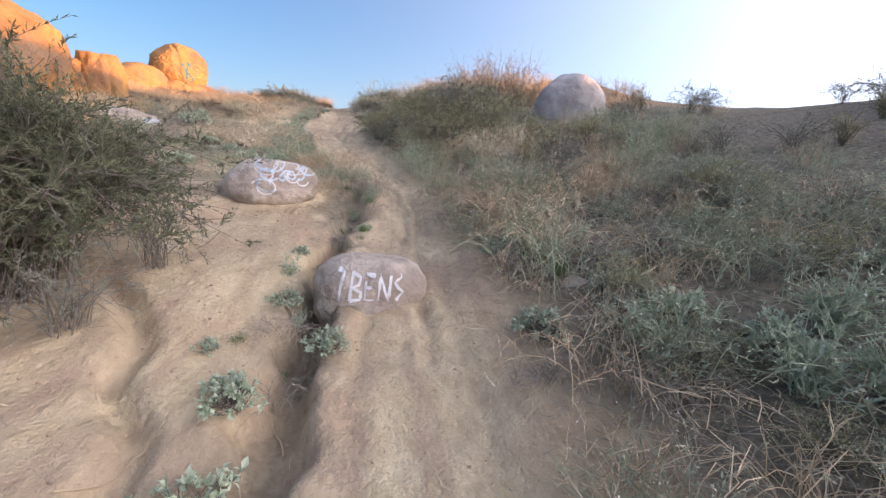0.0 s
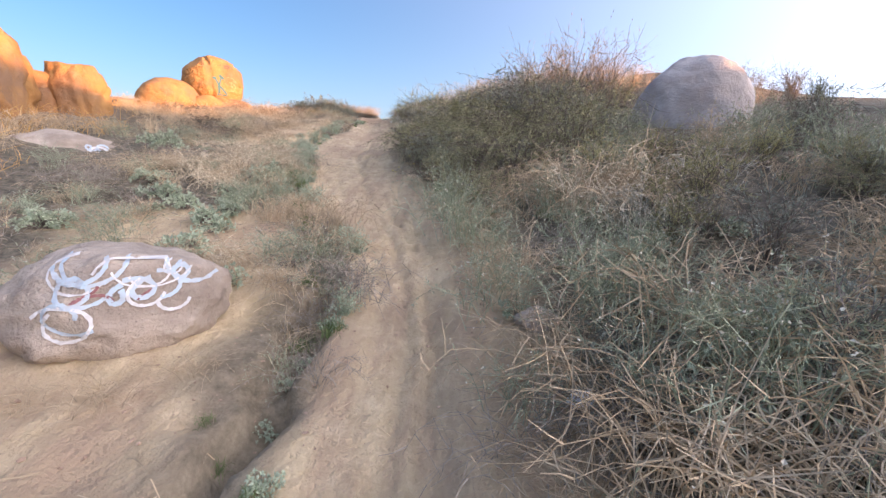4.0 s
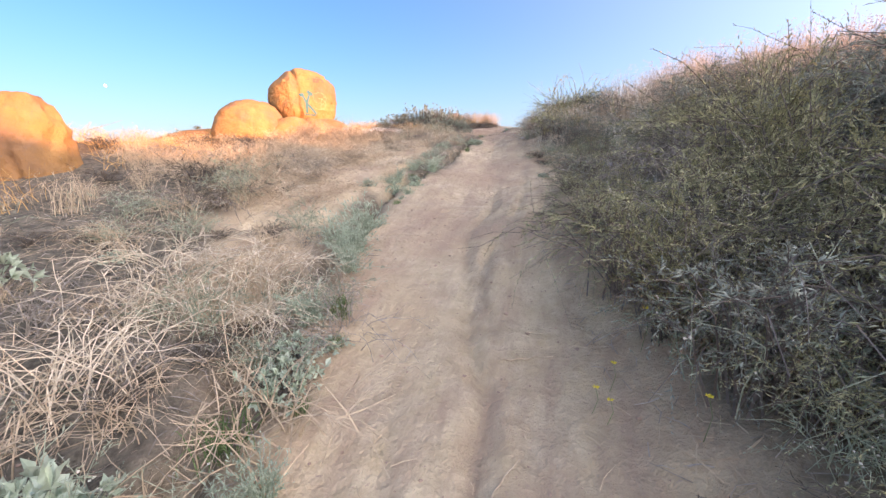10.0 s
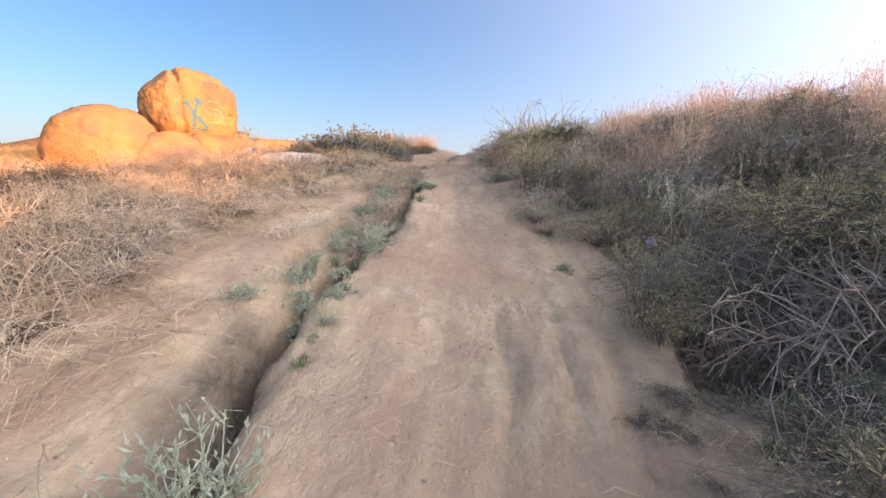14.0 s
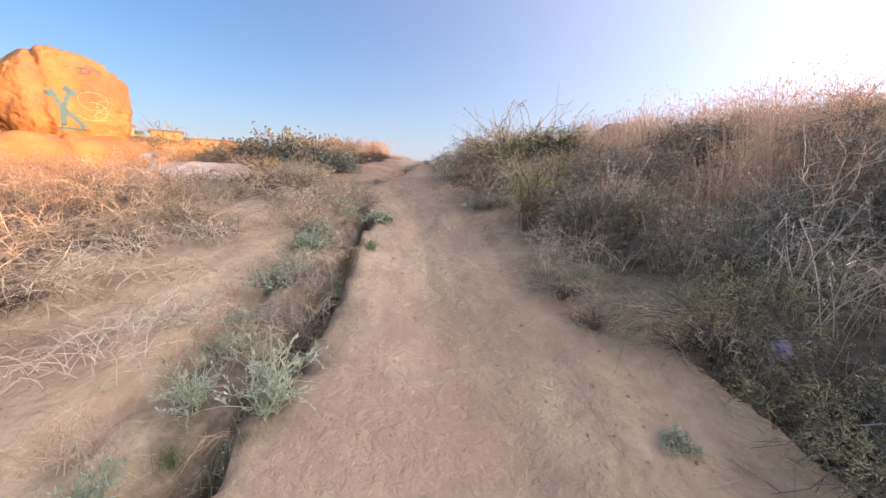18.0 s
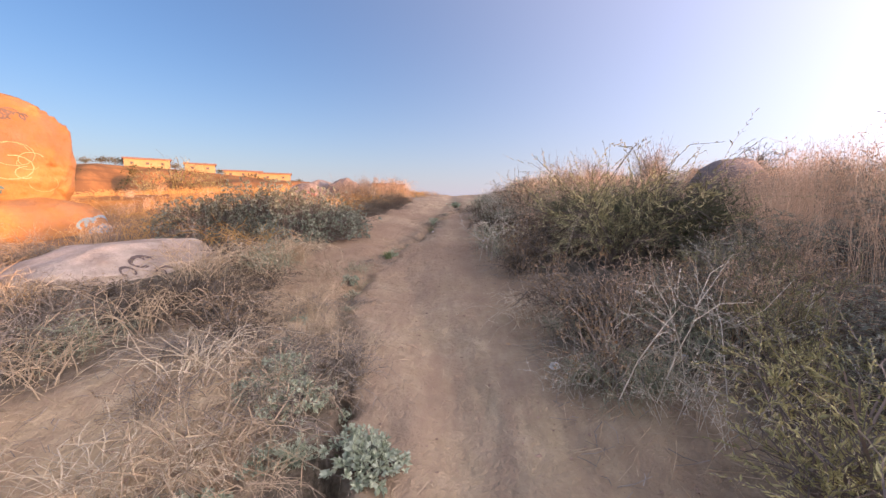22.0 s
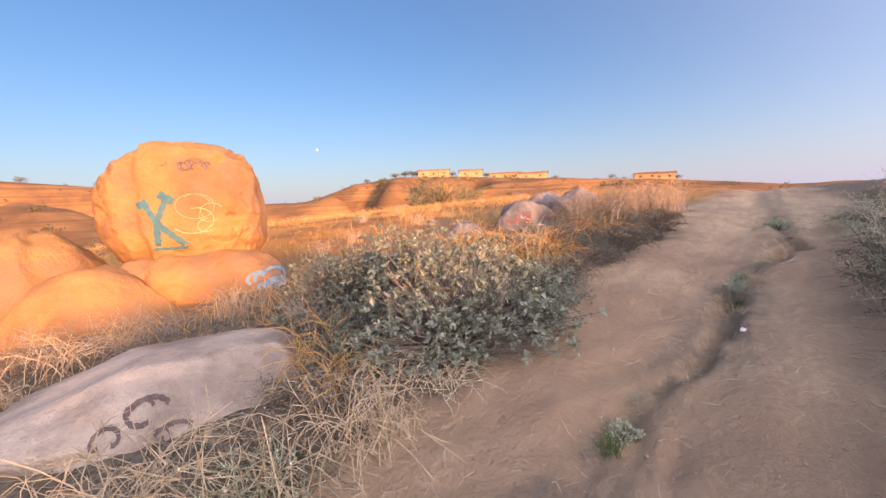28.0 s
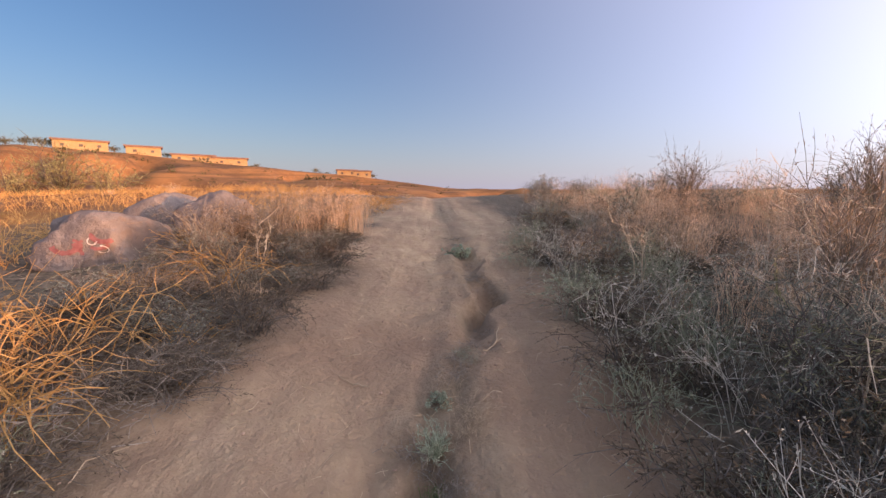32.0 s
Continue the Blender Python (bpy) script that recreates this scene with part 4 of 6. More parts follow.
paint(RED_ROCK, 160, scribbles(4, 6, -0.25, 0.1, 0.02, 0.22, 0.04), RED_PAINT)
paint(RED_ROCK, 160, scribbles(5, 2, -0.2, 0.1, 0.05, 0.2, 0.012), WHITE_PAINT)
paint(FLAT_ROCK, 140, scribbles(6, 8, -0.1, 0.7, 0.05, 0.22, 0.035), BLUE_PAINT)
paint(FLAT_ROCK, 140, scribbles(7, 4, -0.2, 0.7, 0.05, 0.22, 0.03), WHITE_PAINT)

# ---- plants ----
SAGES = [plant("sagebrush", "grey-green feathery sagebrush on the bank beside the trail", "shrub", spray_parts(40 + n, 0.62 + 0.06 * n, 0.9, 28, 6, 16, (0.042, 0.0095), SAGE, BARK, 0.35, spray=0.27)) for n in range(3)]
BIGS = [plant("sage_thicket", "dense grey-green sage thicket on the bank", "shrub", spray_parts(45 + n, 1.0, 1.15, 50, 8, 20, (0.048, 0.0105), SAGE, BARK, 0.4, spray=0.34)) for n in range(2)]
OLIVES = [plant("broom_shrub", "yellowish-green upright shrub beside the trail", "shrub", spray_parts(50 + n, 0.42, 0.80, 36, 8, 20, (0.028, 0.0078), YOLK_LEAF, BARK, 0.05, 0.6, spray=0.20, hang=0.0, upward=0.7)) for n in range(2)]
FANS = [plant("fan_shrub", "feathery olive shrub with drooping sprays at the trail edge", "shrub", spray_parts(55, 0.95, 0.95, 40, 7, 22, (0.040, 0.0092), OLIVE, BARK, 0.15, 0.9, spray=0.42, hang=0.6, upward=0.15))]
TANS = [plant("dry_shrub", "brown dried-out shrub with thin twigs", "shrub", shrub_parts(60 + n, 0.55, 0.7, 24, 4, 850, (0.026, 0.009), TAN_LEAF, DEAD, 0.35, 0.4, thick=0.004, twig=0.3)) for n in range(2)]
PLUMES = [plant("plumed_shrub", "tall shrub with upright golden plumes on the bank", "shrub", shrub_parts(65, 0.55, 1.25, 60, 6, 2000, (0.05, 0.006), TAN_LEAF, DEAD, 0.1, 0.8, thick=0.006, twig=0.3))]
TANGLES = [plant("dry_brush", "tangle of pale dead mustard stalks on dirt", "dry brush", tangle_parts(70 + n, 0.75, 0.55, 34, 4, DRY, 0.0046)) for n in range(3)]
DARK_TANGLES = [plant("dead_brush", "tangle of grey-brown dead twigs", "dry brush", tangle_parts(80 + n, 0.6, 0.45, 32, 6, DEAD, 0.0040)) for n in range(2)]
TUFTS = [plant("grass_tuft", "tuft of dry straw-coloured grass", "grass", tuft_parts(90 + n, 0.3, 0.45, 70, DRY, 0.003, 60)) for n in range(3)]
TALLS = [plant("tall_grass", "tall dry golden grass with feathery heads on the bank", "grass", tuft_parts(97 + n, 0.45, 1.1, 80, PALE_STRAW, 0.0024, 260, 0.2)) for n in range(2)]
GREENS = [plant("green_tuft", "small tuft of fresh green grass at the gully", "grass", tuft_parts(95, 0.12, 0.2, 60, GREEN, 0.003))]
ROSETTES = [plant("horehound", "low clump of pale mint-green felted leaves", "plant", cushion_parts(100 + n, 0.19, 0.13, 95, 8, 0.038, MINT)) for n in range(2)]
SPIKES = [plant("herb_clump", "soft green herb with upright leafy shoots", "plant", shrub_parts(105, 0.24, 0.34, 30, 4, 900, (0.03, 0.009), MINT, MINT, 0.1, 0.7, thick=0.004))]
SILVERS = [plant("brittlebush", "domed bush of grey-green leaves beside the trail", "bush", cushion_parts(110 + n, 0.62, 0.62, 860, 9, 0.039, SILVER)) for n in range(2)]
WEEDS = [plant("weed_clump", "grey-green weeds with thin branching stalks and pale seed heads", "weeds", weed_parts(120 + n, 0.42, 0.5, 40, 4, 620, WEED)) for n in range(3)]
# dry brush again, with the low sun's gold put into its colour
GOLDS = [plant("golden_brush", "tangle of dry stalks coloured golden for the low sun", "dry brush", tangle_parts(130 + n, 0.8, 0.6, 22, 4, STRAW, 0.0048)) for n in range(2)]
HEDGE = plant("big_sagebrush", "large dense feathery olive-grey sagebrush above the first rocks", "shrub", spray_parts(47, 1.05, 1.3, 130, 12, 26, (0.050, 0.0098), SHADED_SAGE, BARK, 0.35, spray=0.34, hang=0.1, upward=0.5))
STARS = [plant("star_shrub", "olive shrub with long straight sprays radiating over the slope", "shrub", spray_parts(56, 0.75, 0.8, 20, 7, 34, (0.046, 0.0105), OLIVE, BARK, 0.1, 0.9, thick=0.007, spray=0.62, hang=0.05, upward=0.3))]
STALKS = [plant("buckwheat", "open candelabra of pale stalks with small seed heads", "weeds", weed_parts(125 + n, 0.5, 0.62, 16, 7, 260, SEED, 150, 0.1)) for n in range(2)]
# real dark shrubs in places, elsewhere set under brush as its shade
BROWNS = [plant("withered_shrub", "low dark-brown withered shrub, in places standing in for shade", "shrub", spray_parts(57 + n, 0.55, 0.5, 30, 6, 11, (0.034, 0.009), BROWN_LEAF, SHADE_TWIG, 0.3, spray=0.22)) for n in range(2)]
PALES = [plant("bleached_brush", "tangle of bleached straw-pale mustard stalks", "dry brush", tangle_parts(75 + n, 0.8, 0.5, 40, 4, PALE_STALK, 0.0048)) for n in range(2)]
SKELETONS = [plant("dead_stalk", "tall bare branching dead stalk, bleached pale", "dry stalk", tangle_parts(140 + n, 0.35, 1.15, 5, 9, PALE_STALK, 0.0055, 0.05, 0.28)) for n in range(2)]
SOURCES = SKELETONS + BROWNS + PALES + STARS + STALKS + [HEDGE] + SAGES + BIGS + FANS + TALLS + OLIVES + TANS + PLUMES + TANGLES + DARK_TANGLES + TUFTS + GREENS + ROSETTES + SPIKES + SILVERS + WEEDS + GOLDS
FIRST = {}
KEEP_CLEAR = ((0.2, 8.5, 0.7), (-1.5, 2.85, 0.5), (-2.2, 2.95, 0.45), (-1.4, 17.2, 0.35), (1.5, -1.7, 0.5), (3.9, 5.9, 1.1), (3.3, 5.0, 0.7), (2.2, 17.1, 0.6), (-5.6, 15.5, 1.05), (-1.5, 1.7, 0.75), (-0.44, -0.5, 0.5), (-4.75, 5.35, 0.9), (-6.9, 7.7, 1.1), (-4.05, 17.0, 0.85), (-4.9, 17.5, 0.85), (-5.7, 21.7, 0.75), (-5.0, 22.7, 0.4), (-8.7, 16.8, 1.3), (-9.8, 15.0, 1.3), (-0.95, 12.2, 0.5), (-0.5, 14.7, 0.8))


def put(kind, x, y, size=1.0, tall=1.0, turn=None, sink=0.02, tilt=0.0, group="", label=""):
    """Stands a plant on the ground; the first of each kind is moved there, the others are copies."""
    turn = random.uniform(0, 360) if turn is None else turn
    m = pose(x, y, gz(x, y) - sink, tilt, 0, turn) @ Matrix.Diagonal((size, size, size * tall, 1))
    if kind.name not in FIRST:
        FIRST[kind.name] = kind
        kind.matrix_basis = m
        ob = kind
    else:
        ob = copy_thing(kind, m)
        ob.scale = (size, size, size * tall)
    if label or group:
        tagged(ob, label, "", group)
    return ob


def scatter(kinds, count, y0, y1, near, far, side, size, seed, tall=(0.8, 1.2), group="", bias=1.3):
    """Plants strewn along one side of the trail, near to far metres from its edge."""
    rng = random.Random(seed)
    table = RIGHT_EDGE if side > 0 else LEFT_EDGE
    for n in range(count):
        y = y0 + (y1 - y0) * (n + rng.random()) / count
        d = near + (far - near) * rng.random() ** bias
        x = float(eased(table, y)) + side * d
        if any((x - a) ** 2 + (y - b) ** 2 < r * r for a, b, r in KEEP_CLEAR):
            continue
        put(rng.choice(kinds), x, y, rng.uniform(*size), rng.uniform(*tall), rng.uniform(0, 360), 0.03, rng.uniform(-6, 6), group)


# large growth at the foot of the bank
# the two brown shrubs stand for shade below the overhanging sprays
for x, y, s, t, k in ((0.2, 5.25, 0.5, 0.9, FANS[0]), (0.35, 4.75, 0.55, 0.9, FANS[0]), (0.4, 4.25, 0.5, 0.9, FANS[0]), (0.62, 4.0, 0.55, 0.9, FANS[0]), (0.05, 5.8, 0.45, 0.9, FANS[0]), (-0.1, 6.3, 0.4, 0.9, FANS[0]), (0.6, 3.4, 0.5, 0.9, TANGLES[0]), (0.6, 3.0, 0.5, 0.9, WEEDS[1]), (0.55, 2.6, 0.5, 0.9, TANGLES[2]), (0.75, 3.7, 0.6, 0.9, WEEDS[0]), (0.62, 5.05, 0.8, 1.0, FANS[0]), (1.0, 4.55, 0.85, 1.0, FANS[0]), (1.3, 5.35, 1.05, 1.05, FANS[0]), (0.45, 5.8, 0.75, 1.0, FANS[0]), (0.95, 6.05, 1.0, 1.0, FANS[0]), (0.3, 6.5, 0.7, 1.0, FANS[0]), (1.65, 4.6, 0.9, 1.0, FANS[0]), (2.0, 5.3, 1.0, 1.0, FANS[0]), (1.6, 6.0, 1.1, 1.05, BIGS[0]), (0.5, 7.35, 1.0, 1.05, STARS[0]), (0.0, 6.6, 0.8, 0.9, STALKS[0]), (-0.1, 7.2, 0.9, 0.9, STALKS[1]), (0.35, 6.1, 0.6, 0.8, BROWNS[0]), (-0.25, 7.7, 0.7, 0.8, STALKS[1]), (0.25, 5.3, 0.7, 0.8, BROWNS[1]), (0.25, 8.3, 1.25, 1.1, DARK_TANGLES[0]), (0.05, 8.8, 1.1, 1.1, DARK_TANGLES[1]), (0.4, 9.2, 1.2, 1.1, DARK_TANGLES[0]), (0.15, 7.85, 1.0, 1.0, DARK_TANGLES[1]), (0.35, 8.6, 1.1, 1.2, DARK_TANGLES[1]), (-0.42, 9.45, 0.5, 1.0, FANS[0]), (-0.6, 9.0, 0.35, 1.0, FANS[0]), (-0.42, 14.95, 1.15, 1.0, STARS[0]), (1.3, 3.4, 1.1, 1.0, TANGLES[0]), (1.75, 3.0, 1.1, 1.0, TANGLES[1]), (1.95, 3.7, 1.1, 1.0, TANGLES[2]), (1.1, 3.9, 0.8, 1.0, TANGLES[1]), (1.5, 3.3, 0.9, 1.3, TANGLES[2]), (1.5, 2.35, 0.8, 1.0, STALKS[0]), (2.2, 2.9, 0.9, 1.0, STALKS[1])):
    put(k, x, y, s, t)
for k, x, y, s, t in ((DARK_TANGLES[0], 0.15, 8.75, 1.3, 1.1), (DARK_TANGLES[1], -0.05, 9.0, 1.1, 1.1), (DARK_TANGLES[1], 0.35, 8.45, 1.3, 1.1), (SAGES[0], -0.62, 9.15, 0.5, 1.0), (SAGES[1], -0.5, 9.35, 0.5, 1.1), (WEEDS[0], -0.35, 8.25, 0.5, 0.5), (WEEDS[1], -0.5, 8.4, 0.4, 0.5), (GREENS[0], -0.55, 8.2, 0.8, 0.6), (WEEDS[2], -0.2, 8.05, 0.6, 0.5), (WEEDS[0], -0.05, 8.35, 0.6, 0.6), (DARK_TANGLES[0], -0.4, 8.6, 0.45, 0.5), (DARK_TANGLES[1], -0.3, 7.95, 0.45, 0.4), (STALKS[0], -0.25, 8.3, 0.5, 0.6), (STALKS[1], -0.1, 7.8, 0.6, 0.6), (GREENS[0], -0.3, 8.45, 0.9, 0.5)):
    put(k, x, y, s, t)
for n in range(34):
    x, y = random.uniform(-0.72, 0.15), random.uniform(7.5, 8.5)
    put((WEEDS[0], BROWNS[0], DARK_TANGLES[1], WEEDS[1], STALKS[0], TUFTS[0])[n % 6], x, y, random.uniform(0.3, 0.45), 0.45)
for n in range(26):
    x, y = random.uniform(-0.9, -0.45), random.uniform(7.7, 8.7)
    put((BROWNS[1], WEEDS[0], DARK_TANGLES[0], GREENS[0])[n % 4], x, y, random.uniform(0.22, 0.34), 0.4)
# tangles on the open slope; dark shrubs under them stand for shaded hollows
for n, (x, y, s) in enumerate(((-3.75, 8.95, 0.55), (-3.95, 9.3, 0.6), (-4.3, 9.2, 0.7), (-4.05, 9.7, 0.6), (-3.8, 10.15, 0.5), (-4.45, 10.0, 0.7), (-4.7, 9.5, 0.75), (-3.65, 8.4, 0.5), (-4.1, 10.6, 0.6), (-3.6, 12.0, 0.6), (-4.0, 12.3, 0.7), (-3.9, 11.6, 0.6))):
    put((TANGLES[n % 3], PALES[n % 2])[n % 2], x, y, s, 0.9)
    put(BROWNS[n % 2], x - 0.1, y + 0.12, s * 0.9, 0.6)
# low weeds along the washed edge above it
for n, (x, y) in enumerate(((-1.12, 11.2), (-0.98, 11.05), (-0.85, 10.95), (-1.0, 11.4), (-0.8, 11.25), (-0.72, 10.85), (-0.9, 10.78), (-0.62, 10.7), (-0.7, 11.1), (-0.55, 11.0), (-0.78, 10.62), (-0.5, 10.6), (-0.9, 11.6), (-0.7, 11.5), (-0.48, 10.8))):
    put((WEEDS[0], BROWNS[0], STALKS[0], DARK_TANGLES[1], WEEDS[1])[n % 5], x, y, 0.42 + 0.05 * (n % 3), 0.55)
# dead stalks in front of the slab rock
for n, (x, y, s) in enumerate(((-4.25, 14.9, 0.9), (-3.95, 15.35, 0.85), (-3.75, 14.2, 0.6), (-4.0, 13.8, 0.65), (-4.6, 15.1, 0.8), (-3.9, 15.8, 0.8))):
    put(TANGLES[n % 3], x, y, s, 1.05)
# dark shrubs low among the stalks, put in as shaded gaps
scatter(BROWNS, 26, 13.8, 16.0, 0.6, 2.4, -1, (0.5, 0.8), 90, (0.5, 0.8), bias=1.0)
for n, (x, y, s, t) in enumerate(((-2.35, 6.25, 0.65, 0.9), (-2.65, 6.6, 0.75, 0.9), (-2.95, 6.2, 0.8, 0.9), (-2.25, 6.75, 0.5, 0.9), (-2.7, 5.6, 0.75, 1.0), (-3.3, 6.6, 0.8, 0.9), (-2.5, 4.5, 0.7, 1.0), (-3.0, 4.9, 0.8, 1.0), (1.35, 3.3, 1.0, 1.1), (1.8, 3.4, 1.0, 1.1), (1.6, 2.8, 0.8, 1.0), (-1.5, 2.5, 0.5, 0.9), (-1.0, 2.3, 0.45, 0.9), (-3.25, 12.6, 0.6, 0.9), (-2.95, 12.75, 0.5, 0.9), (-3.0, 11.5, 0.4, 0.7), (-3.3, 13.3, 0.7, 0.9), (-3.9, 11.0, 0.7, 0.8), (-4.4, 10.2, 0.8, 0.8), (-4.2, 16.35, 0.75, 0.8), (-3.85, 16.55, 0.5, 0.9), (0.95, -0.3, 0.7, 1.0), (1.2, 0.4, 0.8, 1.0), (0.95, 0.9, 0.6, 0.9))):
    put(PALES[n % 2], x, y, s, t)
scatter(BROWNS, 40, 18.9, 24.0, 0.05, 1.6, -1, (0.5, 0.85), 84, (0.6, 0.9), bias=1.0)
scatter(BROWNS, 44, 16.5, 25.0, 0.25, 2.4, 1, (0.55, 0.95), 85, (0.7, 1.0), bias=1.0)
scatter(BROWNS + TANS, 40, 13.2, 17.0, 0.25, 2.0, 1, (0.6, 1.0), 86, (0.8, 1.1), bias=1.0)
scatter(BROWNS, 16, 2.5, 7.5, 0.2, 2.5, -1, (0.3, 0.5), 87, (0.6, 0.9))
scatter(TUFTS, 14, 15.9, 16.8, 0.3, 1.6, -1, (0.5, 0.9), 88, (0.7, 1.0))
scatter(WEEDS + STALKS + PALES + BROWNS, 64, 10.5, 14.2, 0.08, 1.5, 1, (0.4, 0.75), 89, (0.7, 1.0), bias=1.0)
for k, x, y, s, t in ((SAGES[1], -0.72, 17.9, 1.0, 1.1), (TALLS[0], -0.85, 17.7, 0.8, 0.9), (TALLS[1], -0.6, 18.2, 0.85, 0.9), (TANS[0], -0.95, 18.1, 0.7, 1.0), (FANS[0], -0.2, 18.4, 0.9, 1.0), (PLUMES[0], 0.4, 19.8, 0.85, 1.0), (PALES[0], -1.2, 13.9, 0.45, 0.7), (PALES[1], -0.6, 11.4, 0.6, 1.0), (PALES[0], -2.75, 11.5, 0.42, 1.0), (PALES[1], -2.6, 11.25, 0.4, 1.0), (PALES[0], -3.15, 10.8, 0.5, 0.7), (PALES[1], -3.3, 10.4, 0.6, 0.7)):
    put(k, x, y, s, t)
for n, (x, y, s) in enumerate(((-0.7, 18.8, 0.8), (0.5, 12.4, 0.6), (0.4, 10.9, 0.75), (0.3, 19.9, 0.9), (1.5, 21.5, 0.9), (1.2, 2.9, 0.6), (-0.5, 20.6, 0.7), (-4.2, 18.9, 0.6), (-4.0, 21.5, 0.6))):
    put(SKELETONS[n % 2], x, y, s, 1.0)
# the dense crest of the bank
scatter(BIGS + SAGES[:1], 44, 8.8, 14.6, 2.6, 4.4, 1, (0.56, 0.68), 91, (0.75, 0.9), bias=1.0)
scatter(TALLS, 70, 8.6, 16.0, 1.9, 4.2, 1, (0.7, 0.9), 92, (0.9, 1.1), bias=1.0)
scatter(TALLS + TUFTS[:1], 60, 10.5, 18.0, 0.7, 2.2, 1, (0.5, 0.75), 93, (0.6, 0.85), bias=1.0)
scatter(TALLS, 40, 16.5, 25.0, 1.0, 3.5, 1, (0.6, 0.85), 94, (0.8, 1.0), bias=1.0)
# pale felted herbs
for n, (x, y, s) in enumerate(((-2.15, 5.0, 1.6), (-1.9, 5.8, 0.9), (-4.0, 5.9, 1.7), (-2.07, 3.9, 0.8), (-2.4, 3.6, 0.9), (-1.84, 3.1, 0.8), (-1.95, 3.57, 0.8), (-0.7, 2.6, 1.0), (-1.02, -1.62, 0.8), (-0.67, -1.2, 0.65), (-1.25, -1.24, 0.4), (-1.0, -2.1, 0.9), (1.12, -1.5, 1.3), (1.35, -1.8, 1.0), (-2.77, 9.4, 0.8), (-3.04, 9.2, 0.6), (-2.57, 9.65, 0.5), (-2.85, 11.36, 0.6), (-2.75, 11.7, 0.8), (-2.74, 12.08, 0.7), (-2.93, 12.5, 0.9), (-2.76, 12.1, 0.7), (-2.3, 12.78, 0.7), (-2.72, 11.78, 0.7), (-3.03, 15.33, 0.6), (-2.92, 13.39, 0.8), (-1.78, 2.56, 1.1), (-1.36, 2.15, 0.9))):
    put(ROSETTES[n % 2], x, y, s, 1.15)
scatter(TANGLES + DARK_TANGLES + WEEDS, 46, -3.4, 2.4, 0.12, 1.3, 1, (0.4, 0.75), 81, (0.7, 1.0), bias=1.0)
scatter(STALKS, 16, 10.5, 20.0, 0.3, 1.6, 1, (0.6, 0.95), 82)
scatter(STALKS, 10, 17.5, 24.0, 0.3, 2.0, 1, (0.7, 1.0), 83)
put(SILVERS[1], -3.8, 17.85, 0.85, 0.9)
put(SILVERS[0], -3.85, 17.45, 0.9, 0.9)
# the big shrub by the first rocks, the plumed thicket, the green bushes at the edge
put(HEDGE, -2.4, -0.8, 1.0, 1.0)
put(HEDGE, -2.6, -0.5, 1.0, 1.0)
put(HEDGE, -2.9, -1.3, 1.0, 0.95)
put(BIGS[1], -3.0, 0.1, 0.9, 1.0)
put(SAGES[0], -1.85, -0.4, 0.6, 1.0)
put(SAGES[2], -1.9, -1.2, 0.6, 0.9)
for x, y, s, t, k in ((0.35, 6.9, 0.7, 1.0, STARS[0]), (0.8, 6.6, 0.95, 1.05, OLIVES[1]), (1.6, 6.8, 1.0, 1.1, BIGS[1]), (2.1, 6.3, 1.2, 1.0, TANS[0]), (1.9, 7.2, 1.15, 1.0, PLUMES[0]), (2.5, 7.4, 1.2, 1.0, PLUMES[0]), (3.0, 7.2, 1.1, 1.0, PLUMES[0]), (1.4, 7.7, 1.1, 1.0, BIGS[1]), (0.75, 7.9, 0.95, 1.05, OLIVES[0]), (0.35, 7.5, 0.95, 1.0, OLIVES[1]), (0.7, 8.9, 0.95, 0.95, FANS[0]), (1.1, 8.4, 1.0, 1.0, FANS[0]), (0.5, 7.1, 0.9, 1.1, OLIVES[0]), (0.15, 7.0, 0.7, 0.9, STALKS[0]), (0.3, 6.6, 0.8, 0.9, STALKS[1])):
    put(k, x, y, s, t)
put(OLIVES[0], -0.92, 12.22, 1.05, 0.8, label="yellow-green upright bush at the trail edge")
put(STARS[0], -0.5, 14.9, 0.75, 1.0, 200)
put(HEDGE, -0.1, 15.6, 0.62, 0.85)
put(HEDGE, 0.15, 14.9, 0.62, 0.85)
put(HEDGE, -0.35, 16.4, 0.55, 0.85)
put(FANS[0], -0.2, 13.7, 0.55, 1.0)
put(FANS[0], 1.0, 8.6, 0.9, 1.0)
put(FANS[0], -0.1, 6.6, 0.75, 1.0)
put(SILVERS[0], -4.05, 17.0, 1.25, 1.0)
put(SILVERS[1], -4.75, 16.75, 0.8, 0.9)
put(SILVERS[1], -4.9, 17.5, 1.35, 1.0)
put(SILVERS[1], -4.5, 18.2, 1.0, 1.0)
put(SILVERS[0], -5.45, 17.2, 1.15, 0.95)
put(SILVERS[1], -6.2, 17.6, 0.9, 0.9)
for x, y, s in ((-2.16, 5.05, 1.2), (-2.0, 6.03, 0.8), (-2.77, 3.88, 1.2), (-2.04, 3.32, 1.0), (-0.66, 2.47, 0.8), (-2.87, 12.5, 0.75), (-2.81, 12.17, 0.6), (-2.4, 12.82, 0.7), (-2.78, 11.83, 0.6), (-2.88, 11.41, 0.7), (-2.8, 11.17, 0.75), (-2.54, 10.86, 0.6), (-2.95, 15.19, 0.6), (-2.94, 13.39, 0.9), (-2.75, 9.3, 0.7), (-2.6, 9.65, 0.5), (-0.9, 9.98, 0.45), (-2.78, 16.66, 0.6), (-2.27, 19.4, 0.45), (-1.83, 22.6, 1.1), (0.8, 11.4, 0.9), (-3.1, 2.9, 1.1), (-3.3, 4.4, 1.0), (-3.96, 8.2, 0.7)):
    put(random.choice(ROSETTES), x, y, s)
